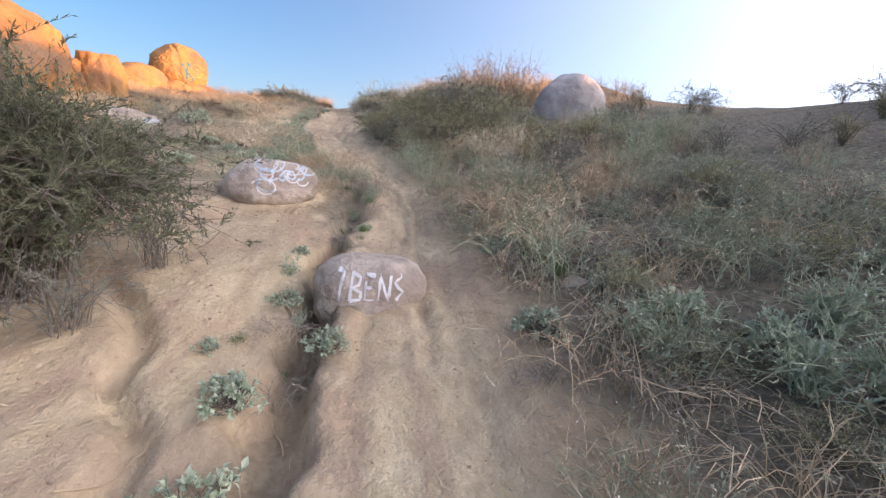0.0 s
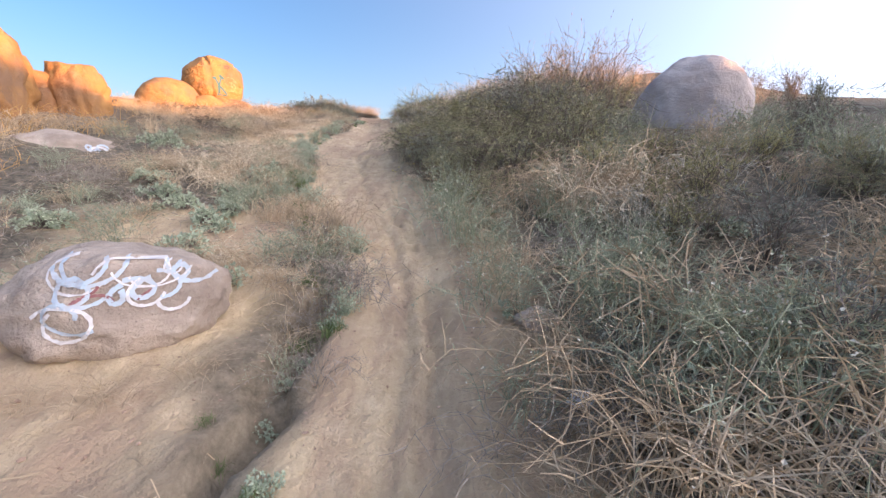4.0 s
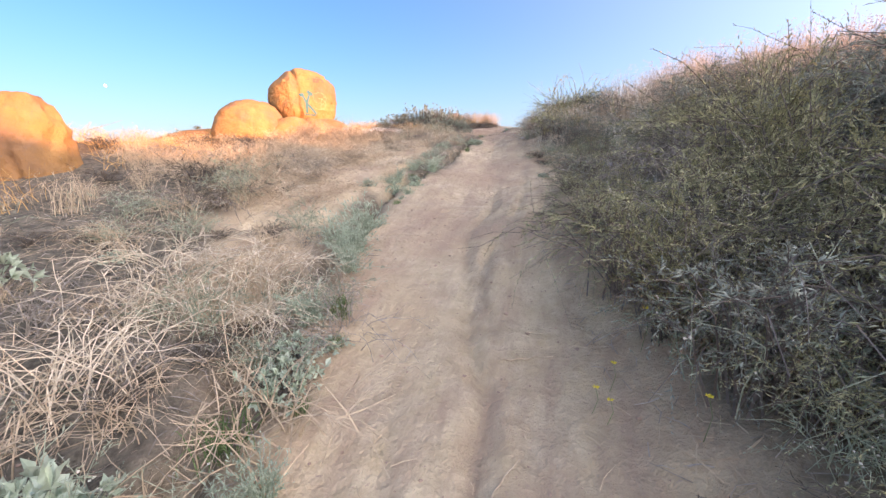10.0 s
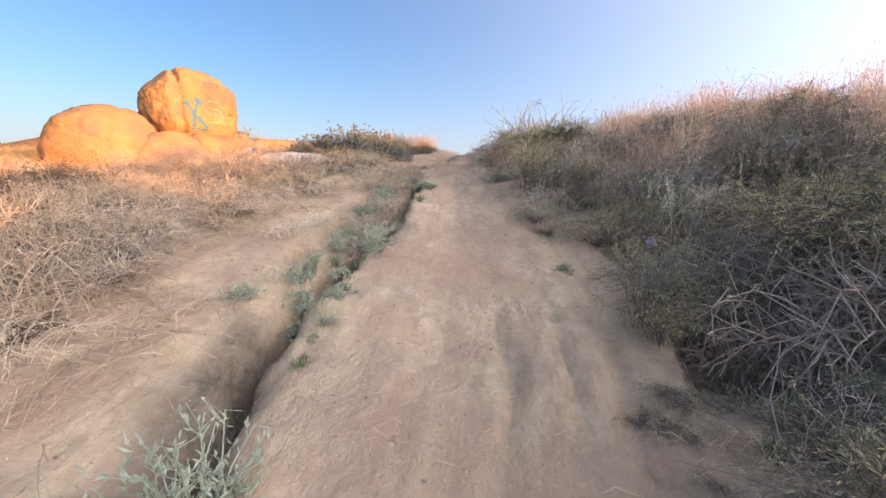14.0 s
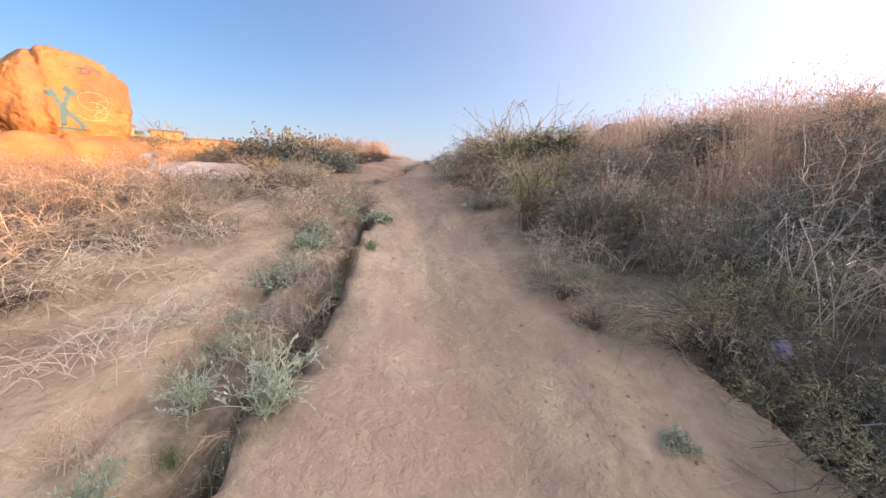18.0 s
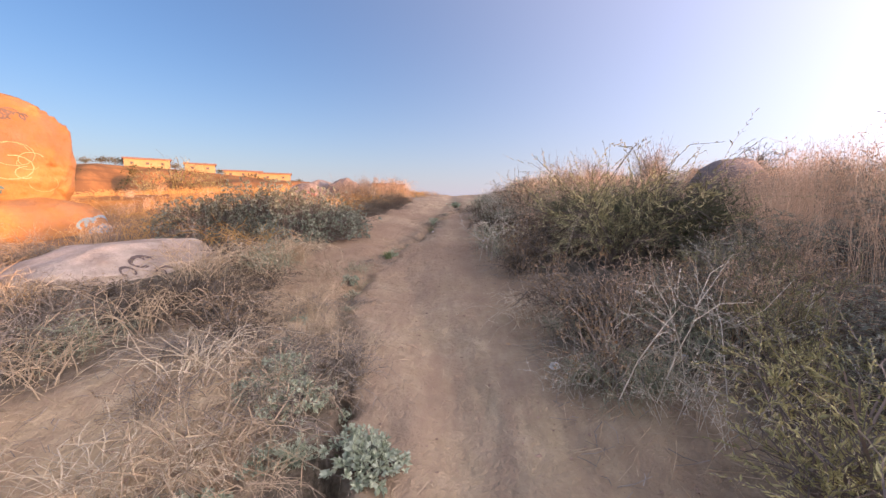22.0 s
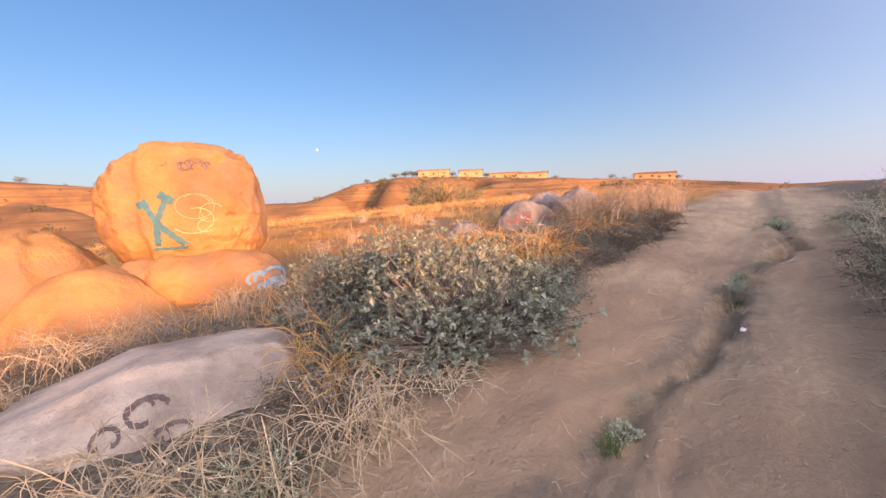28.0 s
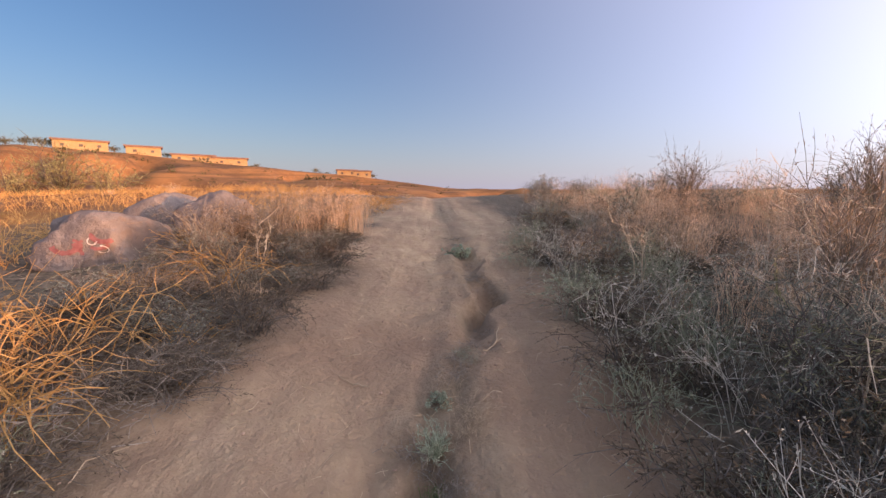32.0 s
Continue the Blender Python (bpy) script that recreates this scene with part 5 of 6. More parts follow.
for x, y, s in ((-2.45, 7.9, 1.35), (-2.62, 7.6, 1.2), (-2.3, 7.35, 0.9), (1.3, -2.05, 1.1), (1.5, -2.2, 1.2), (1.75, -1.75, 1.1), (-2.45, 10.1, 0.9), (-2.3, 19.06, 0.5), (0.9, 0.9, 1.0), (-0.6, 2.9, 0.8)):
    put(SPIKES[0], x, y, s)
for x, y, s in ((-1.75, 5.0, 1.3), (-1.95, 5.5, 1.2), (-2.3, 11.9, 0.7), (-2.3, 18.9, 0.8), (-2.8, 16.5, 0.8), (-1.95, 6.4, 0.9), (0.75, -0.4, 1.3)):
    put(GREENS[0], x, y, s)
# the bank
for k, x, y, s in ((DARK_TANGLES[0], -0.3, 11.8, 0.7), (TANS[0], -0.05, 12.3, 0.8), (DARK_TANGLES[1], -0.55, 11.35, 0.6), (TANS[1], 0.15, 11.5, 0.9), (TANGLES[0], -0.1, 12.0, 0.7), (SAGES[0], -0.2, 9.35, 0.6), (SAGES[1], 0.05, 9.9, 0.7), (DARK_TANGLES[0], -0.2, 8.9, 0.6), (OLIVES[1], -0.3, 7.7, 0.6)):
    put(k, x, y, s)
scatter(SAGES + OLIVES[:1] + FANS, 30, 5.6, 12.0, 0.3, 1.2, 1, (0.58, 0.85), 1, (0.8, 1.05), bias=1.0)
scatter(BIGS, 15, 7.2, 11.4, 1.3, 2.6, 1, (0.58, 0.8), 21, (0.8, 1.05), bias=1.0)
scatter(BIGS + FANS, 12, 7.5, 12.0, 2.6, 4.5, 1, (0.5, 0.68), 52, (0.9, 1.2), bias=1.0)
scatter(SAGES[:1] + TANS + TANS + DARK_TANGLES, 36, 12.0, 18.5, 0.5, 2.2, 1, (0.5, 0.78), 3, bias=1.0)
scatter(TANS + TANS + WEEDS[:1] + STALKS[:1] + DARK_TANGLES + SAGES[:1], 72, 17.5, 27.0, 0.35, 2.5, 1, (0.55, 0.9), 33, bias=1.0)
scatter(BIGS, 12, 11.4, 18.0, 0.8, 2.2, 1, (0.45, 0.62), 69, (0.8, 1.0), bias=1.0)
scatter(BIGS, 16, 11.5, 19.5, 3.4, 5.5, 1, (0.5, 0.65), 23, (0.85, 1.05), bias=1.0)
scatter(TANS + WEEDS[:1] + TALLS + SAGES[:1], 54, 17.0, 32.0, 1.6, 6.0, 1, (0.65, 1.0), 34, bias=1.0)
for x, y, s in ((-4.75, 22.0, 0.7), (-4.6, 22.5, 0.75)):
    put(PLUMES[0], x, y, s, 0.75)
put(PLUMES[0], 2.75, 24.9, 1.0)
put(PLUMES[0], 3.3, 22.2, 1.0)
scatter(TUFTS + WEEDS[:1], 50, 6.0, 30.0, 0.8, 6.0, 1, (0.9, 1.5), 2, bias=0.8)
scatter(TALLS, 60, 8.0, 20.0, 2.6, 5.5, 1, (0.55, 0.8), 72, (0.9, 1.1), bias=1.0)
scatter(TALLS, 26, 8.5, 11.6, 1.8, 4.5, 1, (0.65, 0.9), 35, (0.85, 1.1), bias=1.0)
scatter(TALLS, 44, 13.0, 28.0, 1.3, 4.5, 1, (0.5, 0.75), 36, (0.8, 1.0), bias=1.0)
# low mixed weeds at the foot of the bank and on the lower slope
scatter(WEEDS, 46, 10.5, 24.0, 0.1, 1.8, 1, (0.55, 1.0), 61, (0.7, 1.1), bias=1.0)
scatter(WEEDS[:1] + BROWNS + TANS, 26, 5.0, 10.5, 0.25, 0.9, 1, (0.45, 0.75), 62, (0.6, 0.9))
scatter(WEEDS, 96, -4.0, 6.2, 0.12, 4.0, 1, (0.7, 1.25), 63, (0.7, 1.2), bias=1.1)
scatter(WEEDS, 26, 2.4, 8.0, 0.1, 3.0, -1, (0.5, 1.0), 64, (0.6, 1.1))
scatter(WEEDS, 14, 9.0, 13.5, 0.1, 0.6, -1, (0.3, 0.55), 65, (0.6, 1.0))
scatter(WEEDS[:1] + GOLDS, 44, 13.5, 30.0, 0.6, 4.0, -1, (0.5, 0.95), 66, (0.6, 1.1))
scatter(TANGLES[:1] + TANS + DARK_TANGLES + TUFTS[:1], 40, 12.0, 17.0, 1.6, 4.5, -1, (0.6, 0.95), 67)
scatter(GOLDS, 5, 18.6, 19.9, 0.4, 1.8, -1, (0.8, 1.1), 68, (0.9, 1.2))
scatter(BROWNS + DARK_TANGLES[:1], 22, 18.4, 20.4, 0.3, 2.2, -1, (0.5, 0.8), 95, (0.5, 0.8), bias=1.0)
scatter(TANS + BROWNS, 34, 20.3, 23.2, 0.15, 1.8, -1, (0.5, 0.8), 74, (0.6, 0.85), bias=1.0)
for x, y in ((-3.9, 22.9), (-3.6, 23.3), (-3.7, 23.9), (-3.3, 23.6), (-4.0, 24.4), (-3.4, 24.6)):
    put(TALLS[0], x, y, 0.85, 0.9)
for k in range(46):
    y = 8.0 + k * 0.35 + random.uniform(-0.1, 0.1)
    x = float(eased(GULLY_X, y)) + random.uniform(-0.14, 0.1)
    put(random.choice(WEEDS[:1] + GREENS + DARK_TANGLES), x, y, random.uniform(0.16, 0.38) * (1.0 if y < 14 else 1.3), random.uniform(0.35, 0.7))
scatter(TANGLES + WEEDS[:1], 9, 2.2, 3.9, -0.05, 1.3, -1, (0.55, 0.9), 70, (0.8, 1.1))
scatter(OLIVES + SAGES + TUFTS, 34, -5.0, 5.0, 5.0, 11.0, 1, (0.6, 1.0), 71, bias=1.0)
for x, y, s in ((-2.55, 11.2, 0.5), (-2.62, 11.75, 0.5), (-2.7, 12.6, 0.45), (-2.9, 10.7, 0.5)):
    put(TANGLES[1], x, y, s, 0.6)
for k, x, y, s, t in ((OLIVES[0], -0.65, 12.75, 0.6, 0.9), (OLIVES[1], -0.45, 13.05, 0.65, 0.9), (DARK_TANGLES[0], -0.83, 13.89, 0.7, 1.0), (DARK_TANGLES[1], -0.74, 13.48, 0.65, 1.0), (DARK_TANGLES[0], -0.91, 14.31, 0.6, 0.9), (DARK_TANGLES[1], -0.95, 13.2, 0.5, 0.6), (TANGLES[0], -3.01, 12.67, 0.75, 0.85), (TANGLES[2], -3.2, 12.5, 0.6, 0.8), (ROSETTES[0], -2.98, 13.17, 0.7, 1.0), (ROSETTES[1], -2.73, 13.08, 0.85, 1.0), (ROSETTES[0], -2.32, 12.72, 0.9, 1.0), (ROSETTES[1], -2.88, 13.35, 0.8, 1.0)):
    put(k, x, y, s, t)
scatter(BIGS + SAGES, 18, 18.0, 27.0, 3.6, 7.0, 1, (0.45, 0.6), 73, (0.8, 1.0), bias=1.0)
for k, x, y, s, t in ((TANGLES[0], -0.95, 2.15, 0.5, 0.9), (WEEDS[1], -0.8, 2.5, 0.7, 0.9), (TANGLES[1], -0.78, 1.75, 0.4, 1.0), (WEEDS[0], -1.15, 2.6, 0.8, 0.9), (DARK_TANGLES[0], -0.7, 2.1, 0.5, 0.8), (WEEDS[2], -0.72, 1.5, 0.45, 0.9), (TANGLES[2], -1.3, 2.5, 0.6, 0.9), (WEEDS[0], -2.15, 1.9, 0.8, 0.9), (DARK_TANGLES[1], -2.1, 1.6, 0.6, 0.8), (TANGLES[1], -1.75, 2.35, 0.6, 1.0)):
    put(k, x, y, s, t)
for k in range(44):
    y = 14.2 + k * 0.13 + random.uniform(-0.05, 0.05)
    put(random.choice(WEEDS[:1] + DARK_TANGLES + TANGLES[:1] + GREENS), float(eased(GULLY_X, y)) + random.uniform(-0.16, 0.12), y, random.uniform(0.14, 0.26), random.uniform(0.4, 0.8))
for x, y, s in ((-1.35, 1.15, 0.42), (-1.6, 1.1, 0.3), (-1.05, 1.35, 0.35)):
    put(TANGLES[0], x, y, s, 0.55)
for k in range(14):
    put(random.choice(TANGLES), random.uniform(0.7, 2.2), random.uniform(-0.6, 1.6), random.uniform(0.7, 0.95), random.uniform(0.8, 1.1))
# dry brush on the lower slope beside the first metres
scatter(TANGLES + DARK_TANGLES, 40, -4.0, 5.8, 0.35, 4.0, 1, (0.5, 0.8), 4)
scatter(TUFTS, 30, -4.0, 6.0, 0.9, 5.0, 1, (0.7, 1.2), 25)
scatter(SAGES + OLIVES, 30, -2.0, 6.0, 1.2, 6.0, 1, (0.45, 0.75), 5)
scatter(SAGES + OLIVES + FANS, 60, -3.0, 6.2, 0.5, 4.0, 1, (0.3, 0.55), 41, (0.6, 1.0), bias=1.0)
scatter(SPIKES + ROSETTES + GREENS, 40, -3.0, 6.5, 0.2, 3.0, 1, (0.6, 1.1), 42)
scatter(TANGLES + DARK_TANGLES, 26, -1.0, 6.0, 0.6, 3.0, 1, (0.5, 0.85), 43, (0.7, 1.1))
scatter(PLUMES + TANS, 8, 6.5, 9.0, 5.5, 8.0, 1, (0.5, 0.8), 44)
# the other side
scatter(SPIKES + ROSETTES + DARK_TANGLES + TANGLES, 50, 1.9, 6.8, 0.0, 3.2, -1, (0.4, 0.85), 45, (0.6, 1.0))
scatter(GREENS + SPIKES, 22, 1.5, 7.0, -0.05, 0.35, -1, (0.5, 0.9), 46)
scatter(TANGLES + DARK_TANGLES + ROSETTES, 34, 9.6, 14.4, 0.15, 0.8, -1, (0.25, 0.5), 47, (0.7, 1.1))
scatter(ROSETTES + DARK_TANGLES + SPIKES + GREENS, 48, 8.6, 13.8, 0.1, 0.55, -1, (0.3, 0.65), 48)
scatter(TANGLES, 14, 8.0, 11.4, 0.9, 2.3, -1, (0.6, 0.9), 50, (0.2, 0.4))
scatter(DARK_TANGLES + ROSETTES, 12, 7.0, 11.0, 0.5, 1.6, -1, (0.2, 0.35), 49, (0.4, 0.6))
scatter(TANGLES + TUFTS + DARK_TANGLES, 52, 2.6, 7.0, 0.25, 4.0, -1, (0.5, 0.9), 6, (0.6, 1.0))
scatter(TANGLES + DARK_TANGLES[:1] + BROWNS[:1] + TUFTS[:1], 110, 7.5, 13.4, 1.5, 5.0, -1, (0.55, 0.9), 26, (0.6, 1.0))
for k, x, y, s, t in ((DARK_TANGLES[0], -2.8, 7.45, 0.55, 0.8), (TANGLES[0], -2.95, 7.15, 0.55, 0.8), (DARK_TANGLES[1], -3.96, 8.2, 0.3, 0.5), (DARK_TANGLES[0], -3.77, 9.1, 0.35, 0.5), (DARK_TANGLES[1], -4.1, 9.0, 0.3, 0.4), (DARK_TANGLES[0], -4.6, 7.6, 0.4, 0.5)):
    put(k, x, y, s, t)
scatter(SPIKES + DARK_TANGLES + GREENS + ROSETTES, 34, -1.5, 3.2, 0.0, 0.4, -1, (0.3, 0.6), 51)
scatter(TANGLES, 14, 12.8, 15.5, 0.1, 0.9, -1, (0.4, 0.7), 27, (0.6, 0.9))
scatter(TANS[:1] + BROWNS + DARK_TANGLES, 30, 13.0, 16.2, 0.9, 3.0, -1, (0.6, 0.9), 7, (0.5, 0.8))
scatter(TANS[:1] + GOLDS + DARK_TANGLES + TUFTS, 60, 18.6, 34.0, 0.3, 4.0, -1, (0.5, 0.9), 8, (0.5, 0.9))
scatter(TANS + BROWNS[:1] + SAGES[:1], 44, 19.6, 23.6, 0.15, 2.4, -1, (0.4, 0.65), 38, (0.6, 0.9), bias=0.9)
for x, y, s in ((-4.2, 22.6, 0.7), (-3.8, 23.4, 0.75), (-3.7, 24.3, 0.7), (-4.5, 24.0, 0.75)):
    put(PLUMES[0], x, y, s, 0.8)
scatter(TUFTS, 30, 4.0, 12.0, 2.8, 7.0, -1, (0.6, 1.1), 9)
scatter(GOLDS + TALLS, 56, 12.0, 32.0, 3.0, 9.0, -1, (0.45, 0.8), 75, (0.4, 0.6))
for k in SOURCES:
    if k.name not in FIRST:
        put(k, 3.0, 26.0 + SOURCES.index(k) * 0.3)


def crumpled(name, x, y, size, mat, label, category, seed, lift=0.03):
    """A crumpled scrap lying on the ground."""
    bm = bmesh.new()
    bmesh.ops.create_icosphere(bm, subdivisions=3, radius=1.0)
    for v in bm.verts:
        p = v.co.copy()
        n = noise.noise_vector(p * 1.7 + Vector((seed, 0, 0)))
        v.co = Vector((p.x * size[0], p.y * size[1], p.z * size[2])) + Vector((n.x * size[0], n.y * size[1], n.z * size[2])) * 0.9 + Vector(noise.noise_vector(p * 4.5 + Vector((0, seed, 0)))) * min(size) * 0.55
    me = bpy.data.meshes.new(name)
    bm.to_mesh(me)
    bm.free()
    me.materials.append(mat)
    ob = new(name, me)
    ob.matrix_world = pose(x, y, gz(x, y) + lift, 0, 0, seed * 40)
    return tagged(ob, label, category)


crumpled("plastic_scrap", 0.65, 1.1, (0.07, 0.035, 0.02), PLASTIC, "crumpled white plastic scrap in the dry grass", "litter", 1)
crumpled("plastic_bag", -0.05, 10.5, (0.05, 0.04, 0.035), LILAC, "crumpled pale lilac plastic bag caught under the brush", "litter", 2, 0.07)
for n, (x, y, s) in enumerate(((-1.45, 17.27, 0.045), (-1.49, 17.13, 0.04), (-1.43, 17.15, 0.045), (-1.28, 17.32, 0.05), (-1.28, 17.27, 0.05), (-1.33, 17.2, 0.04), (-1.33, 17.1, 0.05), (-1.51, 17.09, 0.035), (-2.27, 18.07, 0.05), (-0.75, 13.3, 0.04), (-1.4, 13.42, 0.07), (-0.95, 13.45, 0.03))):
    crumpled("white_stone", x, y, (s * 0.40, s * 0.32, s * 0.24), PALE_STONE, "small chalky white stone at the trail edge", "stone", n + 3, 0.01)


def flower(x, y, h):
    """A yellow flower on a thin stalk."""
    rng = np.random.default_rng(int(abs(x * 100)))
    ob = new("yellow_flower")
    ob.matrix_world = pose(x, y, gz(x, y))
    tagged(ob, "tiny yellow wildflower on a thin stalk", "flower", "yellow flowers")
    line = np.array([[[0, 0, 0], [0.02, 0.01, h * 0.6], [0.01, 0.03, h]]])
    v, f = strands(line, np.array([[0.0015, 0.0012, 0.001]]))
    part("stalk", mesh_from("stalk", v.tolist(), f.tolist(), GREEN), ob)
    a = np.arange(6) * math.pi / 3
    roots = np.repeat(line[0, -1:], 6, 0)
    ways = np.stack([np.cos(a), np.sin(a), 0.4 + 0 * a], -1)
    v, f = blades(roots, ways, np.full(6, 0.016), np.full(6, 0.012), rng)
    part("blossom", mesh_from("blossom", v.tolist(), f.tolist(), YELLOW), ob)


for x, y, h in ((-0.63, 5.97, 0.10), (-0.58, 5.92, 0.09), (-0.55, 6.1, 0.12), (-0.4, 6.3, 0.2), (-0.2, 6.9, 0.4), (-0.35, 7.4, 0.35), (-0.3, 5.8, 0.15)):
    flower(x, y, h)


def fallen_stick(x, y, length, turn, thick=0.004):
    """A bent dry stick lying on the dirt."""
    s = np.linspace(-0.5, 0.5, 7)
    a = radians(turn)
    px = x + math.cos(a) * s * length - math.sin(a) * 0.04 * length * np.sin(s * 5)
    py = y + math.sin(a) * s * length + math.cos(a) * 0.04 * length * np.sin(s * 5)
    lines = np.stack([px - x, py - y, ground_z(px, py) - gz(x, y) + thick + 0.01 * np.abs(np.sin(s * 9))], -1)[None]
    v, f = strands(lines, taper(1, 7, thick, thick * 0.5), 5)
    ob = new("fallen_stick", mesh_from("fallen_stick", v.tolist(), f.tolist(), DRY, True))
    ob.matrix_world = pose(x, y, gz(x, y))
    return tagged(ob, "bent pale dry stick lying on the trail dirt", "stick", "sticks on the trail")


for x, y, length, turn in ((-1.85, 20.03, 0.30, 70), (-2.75, 19.6, 0.2, 150), (-0.95, 5.6, 0.25, 60), (-0.85, 4.5, 0.35, 110), (-0.75, 5.1, 0.3, 80), (-0.3, 4.7, 0.4, 30), (-0.15, 4.9, 0.35, 150), (-1.05, 7.4, 0.22, 100), (-0.9, 6.3, 0.25, 10), (-1.3, 9.4, 0.16, 95), (-3.2, 11.9, 0.3, 20), (-3.4, 11.5, 0.35, 140), (-1.9, 19.9, 0.2, 40), (-1.7, 17.2, 0.22, 130), (-2.9, 18.6, 0.2, 20), (-3.0, 12.4, 0.3, 70), (0.55, 1.35, 0.5, 25), (0.85, 1.3, 0.45, 150), (-1.3, -1.9, 0.35, 60), (-0.85, -1.6, 0.3, 110)):
    fallen_stick(x, y, length, turn)


def litter(name, label, count, mat, seed, zones, length, thick):
    """Fallen straws and twigs lying on the ground: too many to count."""
    rng = np.random.default_rng(seed)
    lines = []
    for y0, y1, near, far, side, share in zones:
        n = int(count * share)
        y = rng.uniform(y0, y1, n)
        d = near + (far - near) * rng.uniform(0, 1, n) ** 1.2
        x = eased(RIGHT_EDGE if side > 0 else LEFT_EDGE, y) + side * d
        a, size = rng.uniform(0, 2 * math.pi, n), length * rng.uniform(0.3, 1.2, n)
        ends = []
        for s in (-0.5, 0.0, 0.5):
            px, py = x + np.cos(a) * size * s + (0.12 * size if s == 0 else 0) * rng.normal(size=n), y + np.sin(a) * size * s
            ends.append(np.stack([px, py, ground_z(px, py) + 0.004 + np.abs(rng.normal(size=n)) * (0.012 if s else 0.03) * size / 0.15], -1))
        lines.append(np.stack(ends, 1))
    lines = np.concatenate(lines)
    v, f = ribbons(lines, taper(len(lines), 3, thick * 1.2, thick * 0.7), rng)
    return tagged(new(name, mesh_from(name, v.tolist(), f.tolist(), mat)), label, "litter", kind="stuff")


def field_grass():
    """Dry golden grass over the open field: nobody could count it."""
    rng = np.random.default_rng(31)
    n = 42000
    y = rng.uniform(2.5, 42, n)
    d = 2.6 + 22 * rng.uniform(0, 1, n) ** 1.6
    x = eased(LEFT_EDGE, y) - d
    keep = (lumps(x, y, 1.1, 41) + 0.5 * lumps(x, y, 0.35, 42) > 0.62) & ~((y < 13) & (d < 3.2))
    for a, b, r in KEEP_CLEAR:
        keep &= (x - a) ** 2 + (y - b) ** 2 > (0.9 * r) ** 2
    x, y = x[keep], y[keep]
    n = len(x)
    h = (0.1 + 0.2 * lumps(x, y, 2.0, 43)) * rng.uniform(0.4, 1.5, n)
    lean = rng.normal(size=(n, 2)) * 0.6 * h[:, None]
    z = ground_z(x, y) - 0.02
    lines = np.stack([np.stack([x + lean[:, 0] * s * s, y + lean[:, 1] * s * s, z + h * s * (1 - 0.15 * s)], -1) for s in (0.0, 0.55, 1.0)], 1)
    wide = 0.0016 + 0.0002 * np.hypot(x + 2, y - 14)
    v, f = ribbons(lines, wide[:, None] * np.array([1.0, 0.8, 0.3])[None], rng)
    tagged(new("field_grass", mesh_from("field_grass", v.tolist(), f.tolist(), STRAW)), "dry golden grass covering the open field beyond the trail", "grass", kind="stuff")


field_grass()


def pebbles(name, label, count, mat, seed, sizes):
    """Small stones and clods on the trail and beside it: too many to count."""
    rng = np.random.default_rng(seed)
    y = rng.uniform(-4, 25, count)
    xl, xr = eased(LEFT_EDGE, y), eased(RIGHT_EDGE, y)
    x = xl - 1.2 + (xr - xl + 1.8) * rng.uniform(0, 1, count)
    size = sizes[0] + (sizes[1] - sizes[0]) * rng.uniform(0, 1, count) ** 4
    unit = np.array([(1, 0, 0), (-1, 0, 0), (0, 1, 0), (0, -1, 0), (0, 0, 0.7), (0, 0, -0.7), (0.6, 0.6, 0.35), (-0.6, 0.6, 0.35), (0.6, -0.6, 0.35), (-0.6, -0.6, 0.35)], float)
    tri = np.array([(0, 6, 8), (6, 4, 8), (6, 2, 4), (2, 7, 4), (7, 1, 4), (1, 9, 4), (9, 3, 4), (3, 8, 4), (0, 2, 6), (2, 1, 7), (1, 3, 9), (3, 0, 8), (0, 5, 2), (2, 5, 1), (1, 5, 3), (3, 5, 0)])
    shape = unit[None] * rng.uniform(0.6, 1.3, (count, 10, 1)) * rng.uniform(0.6, 1.3, (count, 1, 3)) * size[:, None, None]
    place = np.stack([x, y, ground_z(x, y) + size * 0.25], -1)
    v = (place[:, None] + shape).reshape(-1, 3)
    f = (np.arange(count)[:, None, None] * 10 + tri[None]).reshape(-1, 3)
    tagged(new(name, mesh_from(name, v.tolist(), f.tolist(), mat)), label, "gravel", kind="stuff")


pebbles("gravel", "small brown stones and clods scattered on the dirt", 7000, CLOD, 15, (0.003, 0.013))
ZONES = ((-4, 6, 0.0, 3.0, 1, 0.3), (6, 14, 0.0, 1.5, 1, 0.15), (14, 24, 0.0, 2.0, 1, 0.15), (2.5, 7.5, 0.0, 3.0, -1, 0.2), (7.5, 13.5, 1.0, 4.0, -1, 0.12), (13, 24, 0.2, 3.0, -1, 0.08))
litter("dry_straw_litter", "pale fallen straws strewn over the dirt", 9000, DRY, 5, ZONES, 0.16, 0.0016)
litter("dead_twig_litter", "grey-brown fallen twigs strewn over the dirt", 9000, DEAD, 6, ZONES, 0.12, 0.002)
litter("trail_straw_litter", "scattered straws on the bare trail", 1300, DRY, 7, ((-3, 24, -1.4, 0.0, 1, 0.5), (-3, 24, -1.2, 1.5, -1, 0.5)), 0.12, 0.0016)

# ---- far bushes and the moon ----
for x, y, s in ((-22.0, 41.3, 5.0), (-24.0, 41.0, 4.2), (-20.4, 42.4, 4.0)):
    put(OLIVES[1], x, y, s, 0.9, label="yellow-green bush standing in the golden field")


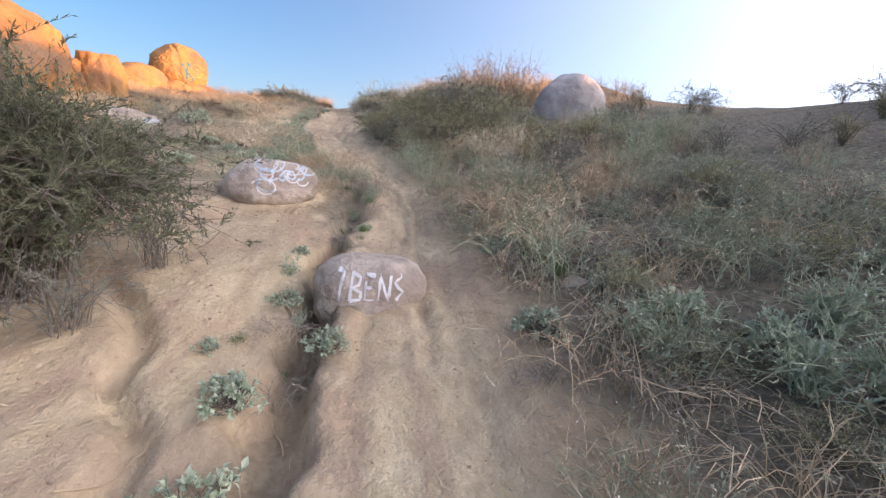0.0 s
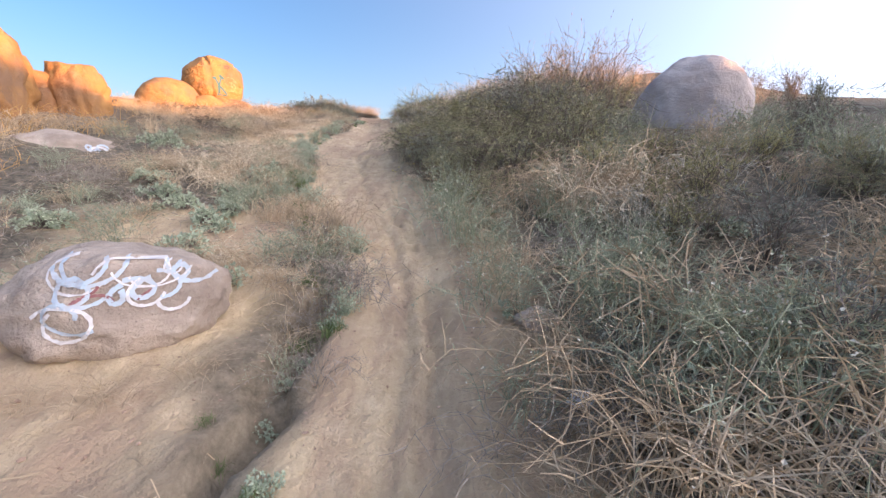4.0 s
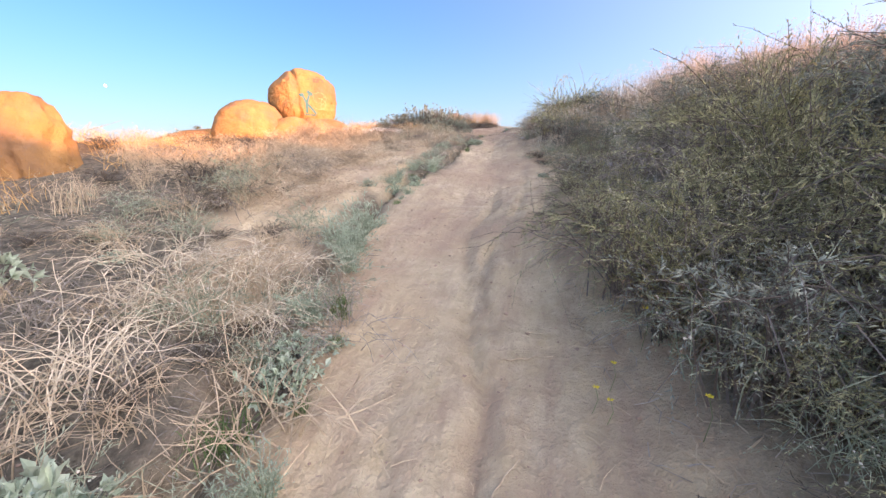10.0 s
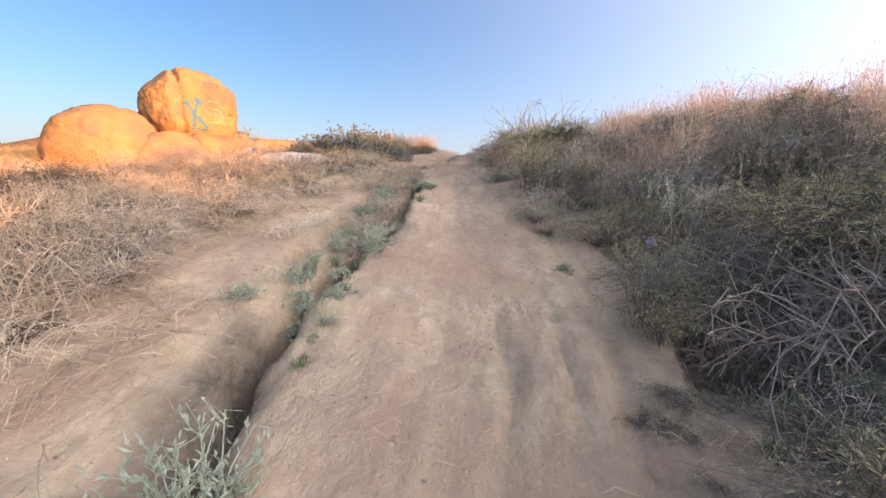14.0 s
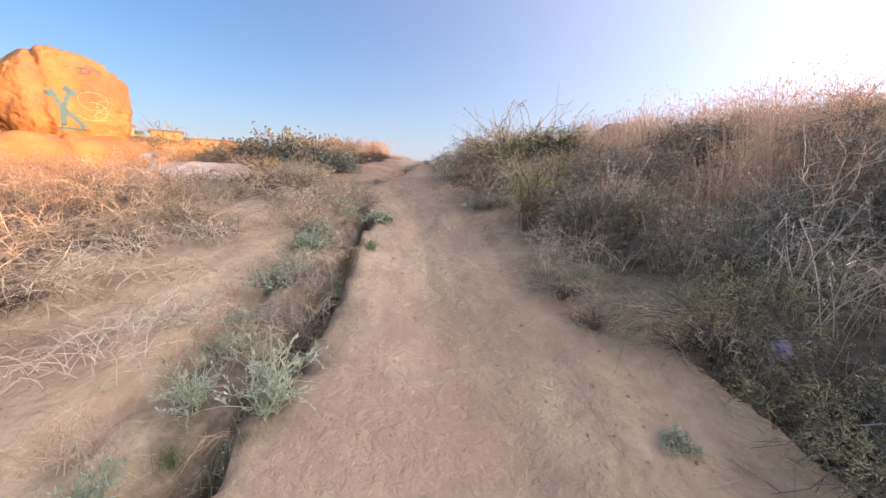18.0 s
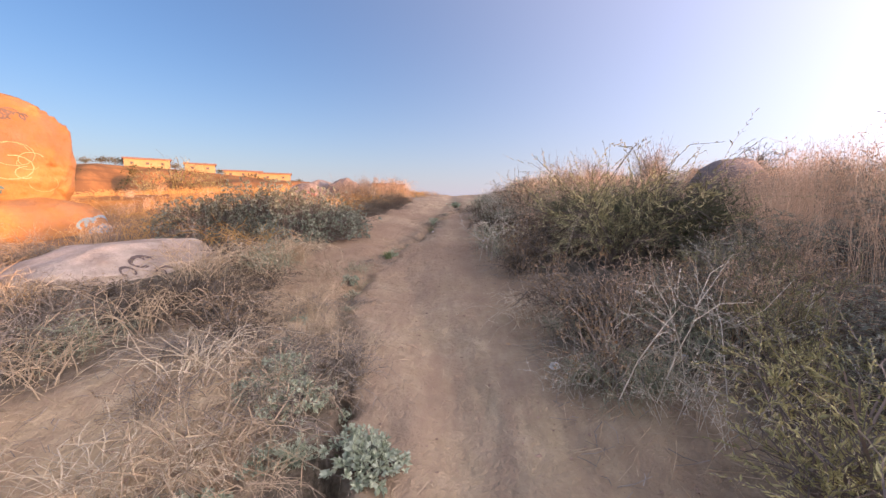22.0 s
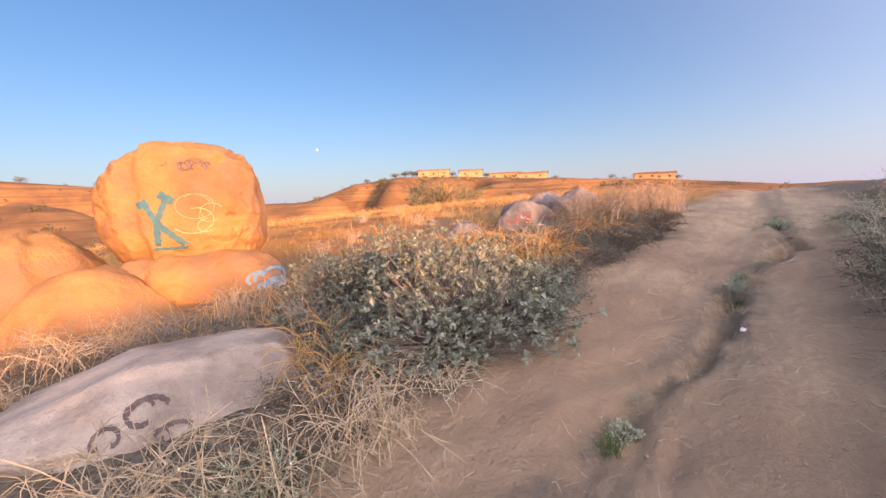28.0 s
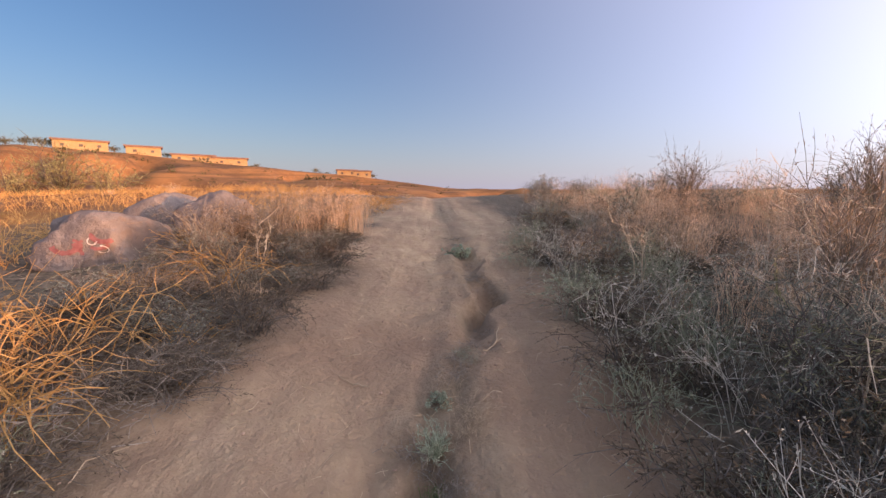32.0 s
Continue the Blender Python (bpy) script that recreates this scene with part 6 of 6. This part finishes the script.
def hill_brush():
    """Dark brush dotted over the far hillsides, too many to count."""
    rng = np.random.default_rng(77)
    n = 900
    b, d = np.radians(rng.uniform(-5, 95, n)), rng.uniform(70, 204, n)
    b = np.where(rng.uniform(size=n) < 0.5, np.radians(rng.uniform(5, 50, n)), b)
    # thickest down the two ravines
    pick = rng.uniform(size=n)
    run = rng.uniform(120, 196, n)
    bend = rng.normal(size=n) * 0.35
    b = np.where(pick < 0.22, np.radians(48.6 - (run - 135) * 0.07 + bend), np.where(pick < 0.44, np.radians(41.4 - (run - 135) * 0.05 + bend), b))
    d = np.where(pick < 0.44, run, d)
    x, y = -2.3 - d * np.sin(b), 15 + d * np.cos(b)
    base = np.stack([x, y, ground_z(x, y)], -1)
    size = rng.uniform(0.2, 0.8, n) * np.where(rng.uniform(size=n) < 0.06, 2.0, 1.0)
    size = np.where(pick < 0.44, rng.uniform(0.35, 0.9, n), size)
    k = 18
    off = rng.normal(size=(n, k, 3)) * np.array([0.8, 0.8, 0.4]) * size[:, None, None]
    off[..., 2] = np.abs(off[..., 2])
    roots = (base[:, None] + off).reshape(-1, 3)
    ways = rng.normal(size=roots.shape) + np.array([0, 0, 0.6])
    leaf = np.repeat(size, k) * rng.uniform(0.4, 0.9, n * k)
    v, f = blades(roots, ways, leaf, leaf * 0.6, rng)
    tagged(new("hill_brush", mesh_from("hill_brush", v.tolist(), f.tolist(), FAR_LEAF)), "dark brush dotted over the sunlit far hillside", "brush", kind="stuff")


hill_brush()


def far_tree(bearing, size):
    b = radians(bearing)
    x, y = -2.3 - 202 * math.sin(b), 15 + 202 * math.cos(b)
    rng = np.random.default_rng(int(bearing * 10))
    ob = new("tree")
    ob.matrix_world = pose(x, y, gz(x, y) - 0.3)
    tagged(ob, "dark spreading tree on the far hilltop beside the houses", "tree", "trees on the hill")
    v, f = strands(np.array([[[0, 0, 0], [0.1, 0, size * 0.4], [0.2, 0.1, size * 0.75]]]), np.array([[0.3, 0.2, 0.1]]) * size / 4, 6)
    part("trunk", mesh_from("trunk", v.tolist(), f.tolist(), BARK), ob)
    n = 420
    roots = rng.normal(size=(n, 3)) * np.array([0.42, 0.42, 0.2]) * size + np.array([0, 0, size * 0.72])
    leaf = size * 0.13 * rng.uniform(0.6, 1.3, n)
    v, f = blades(roots, rng.normal(size=(n, 3)), leaf, leaf * 0.7, rng)
    part("crown", mesh_from("crown", v.tolist(), f.tolist(), FAR_LEAF), ob)


for b, s in ((42.6, 2.6), (41.3, 3.0), (40.1, 3.2), (39.2, 2.8), (34.6, 2.4), (29.9, 2.2), (20.6, 1.8), (13.5, 2.0), (10.6, 2.0), (6.2, 2.2), (46.5, 1.8), (76.0, 2.4), (82.0, 2.0)):
    far_tree(b, s)


def moon():
    bm = bmesh.new()
    bmesh.ops.create_icosphere(bm, subdivisions=3, radius=11.0)
    me = bpy.data.meshes.new("moon")
    bm.to_mesh(me)
    bm.free()
    me.materials.append(MOONROCK)
    me.polygons.foreach_set("use_smooth", [True] * len(me.polygons))
    ob = new("moon_backdrop", me)
    ob.location = (-3152, 2419, 556)
    tagged(ob, "pale waxing moon in the evening sky", "moon", kind="structure")


moon()

# ---- houses on the far hill ----
def house(bearing, width, height, lift=0.0):
    b = radians(bearing)
    x, y = -2.3 - 203 * math.sin(b), 15 + 203 * math.cos(b)
    z = gz(x, y) + lift
    ob = new("house")
    ob.matrix_world = pose(x, y, z - 0.5, 0, 0, bearing)
    tagged(ob, "flat-roofed tan stucco house on the far hilltop", "house", "houses on the hill")

    def box(name, sx, sy, sz, cx, cy, cz, mat, parent):
        bm = bmesh.new()
        bmesh.ops.create_cube(bm, size=1.0, matrix=Matrix.Translation((cx, cy, cz)) @ Matrix.Diagonal((sx, sy, sz, 1)))
        me = bpy.data.meshes.new(name)
        bm.to_mesh(me)
        bm.free()
        me.materials.append(mat)
        return part(name, me, parent)

    wall = box("wall", width, 9, height + 0.5, 0, 0, height / 2, STUCCO, ob)
    box("roof", width + 1.2, 10.2, 0.6, 0, 0, height + 0.55, ROOFING, ob)
    n = max(2, int(width / 5))
    for i in range(n):
        box("window", 1.1, 0.2, 0.9, -width / 2 + (i + 0.5) * width / n, -4.55, height * 0.6, DARK_GLASS, wall)


for b, w, h in ((37.2, 15, 3.2), (32.0, 11, 3.0), (27.3, 15, 2.2), (23.5, 13, 2.8), (9.5, 9, 2.2), (7.5, 8, 2.6)):
    house(b, w, h)
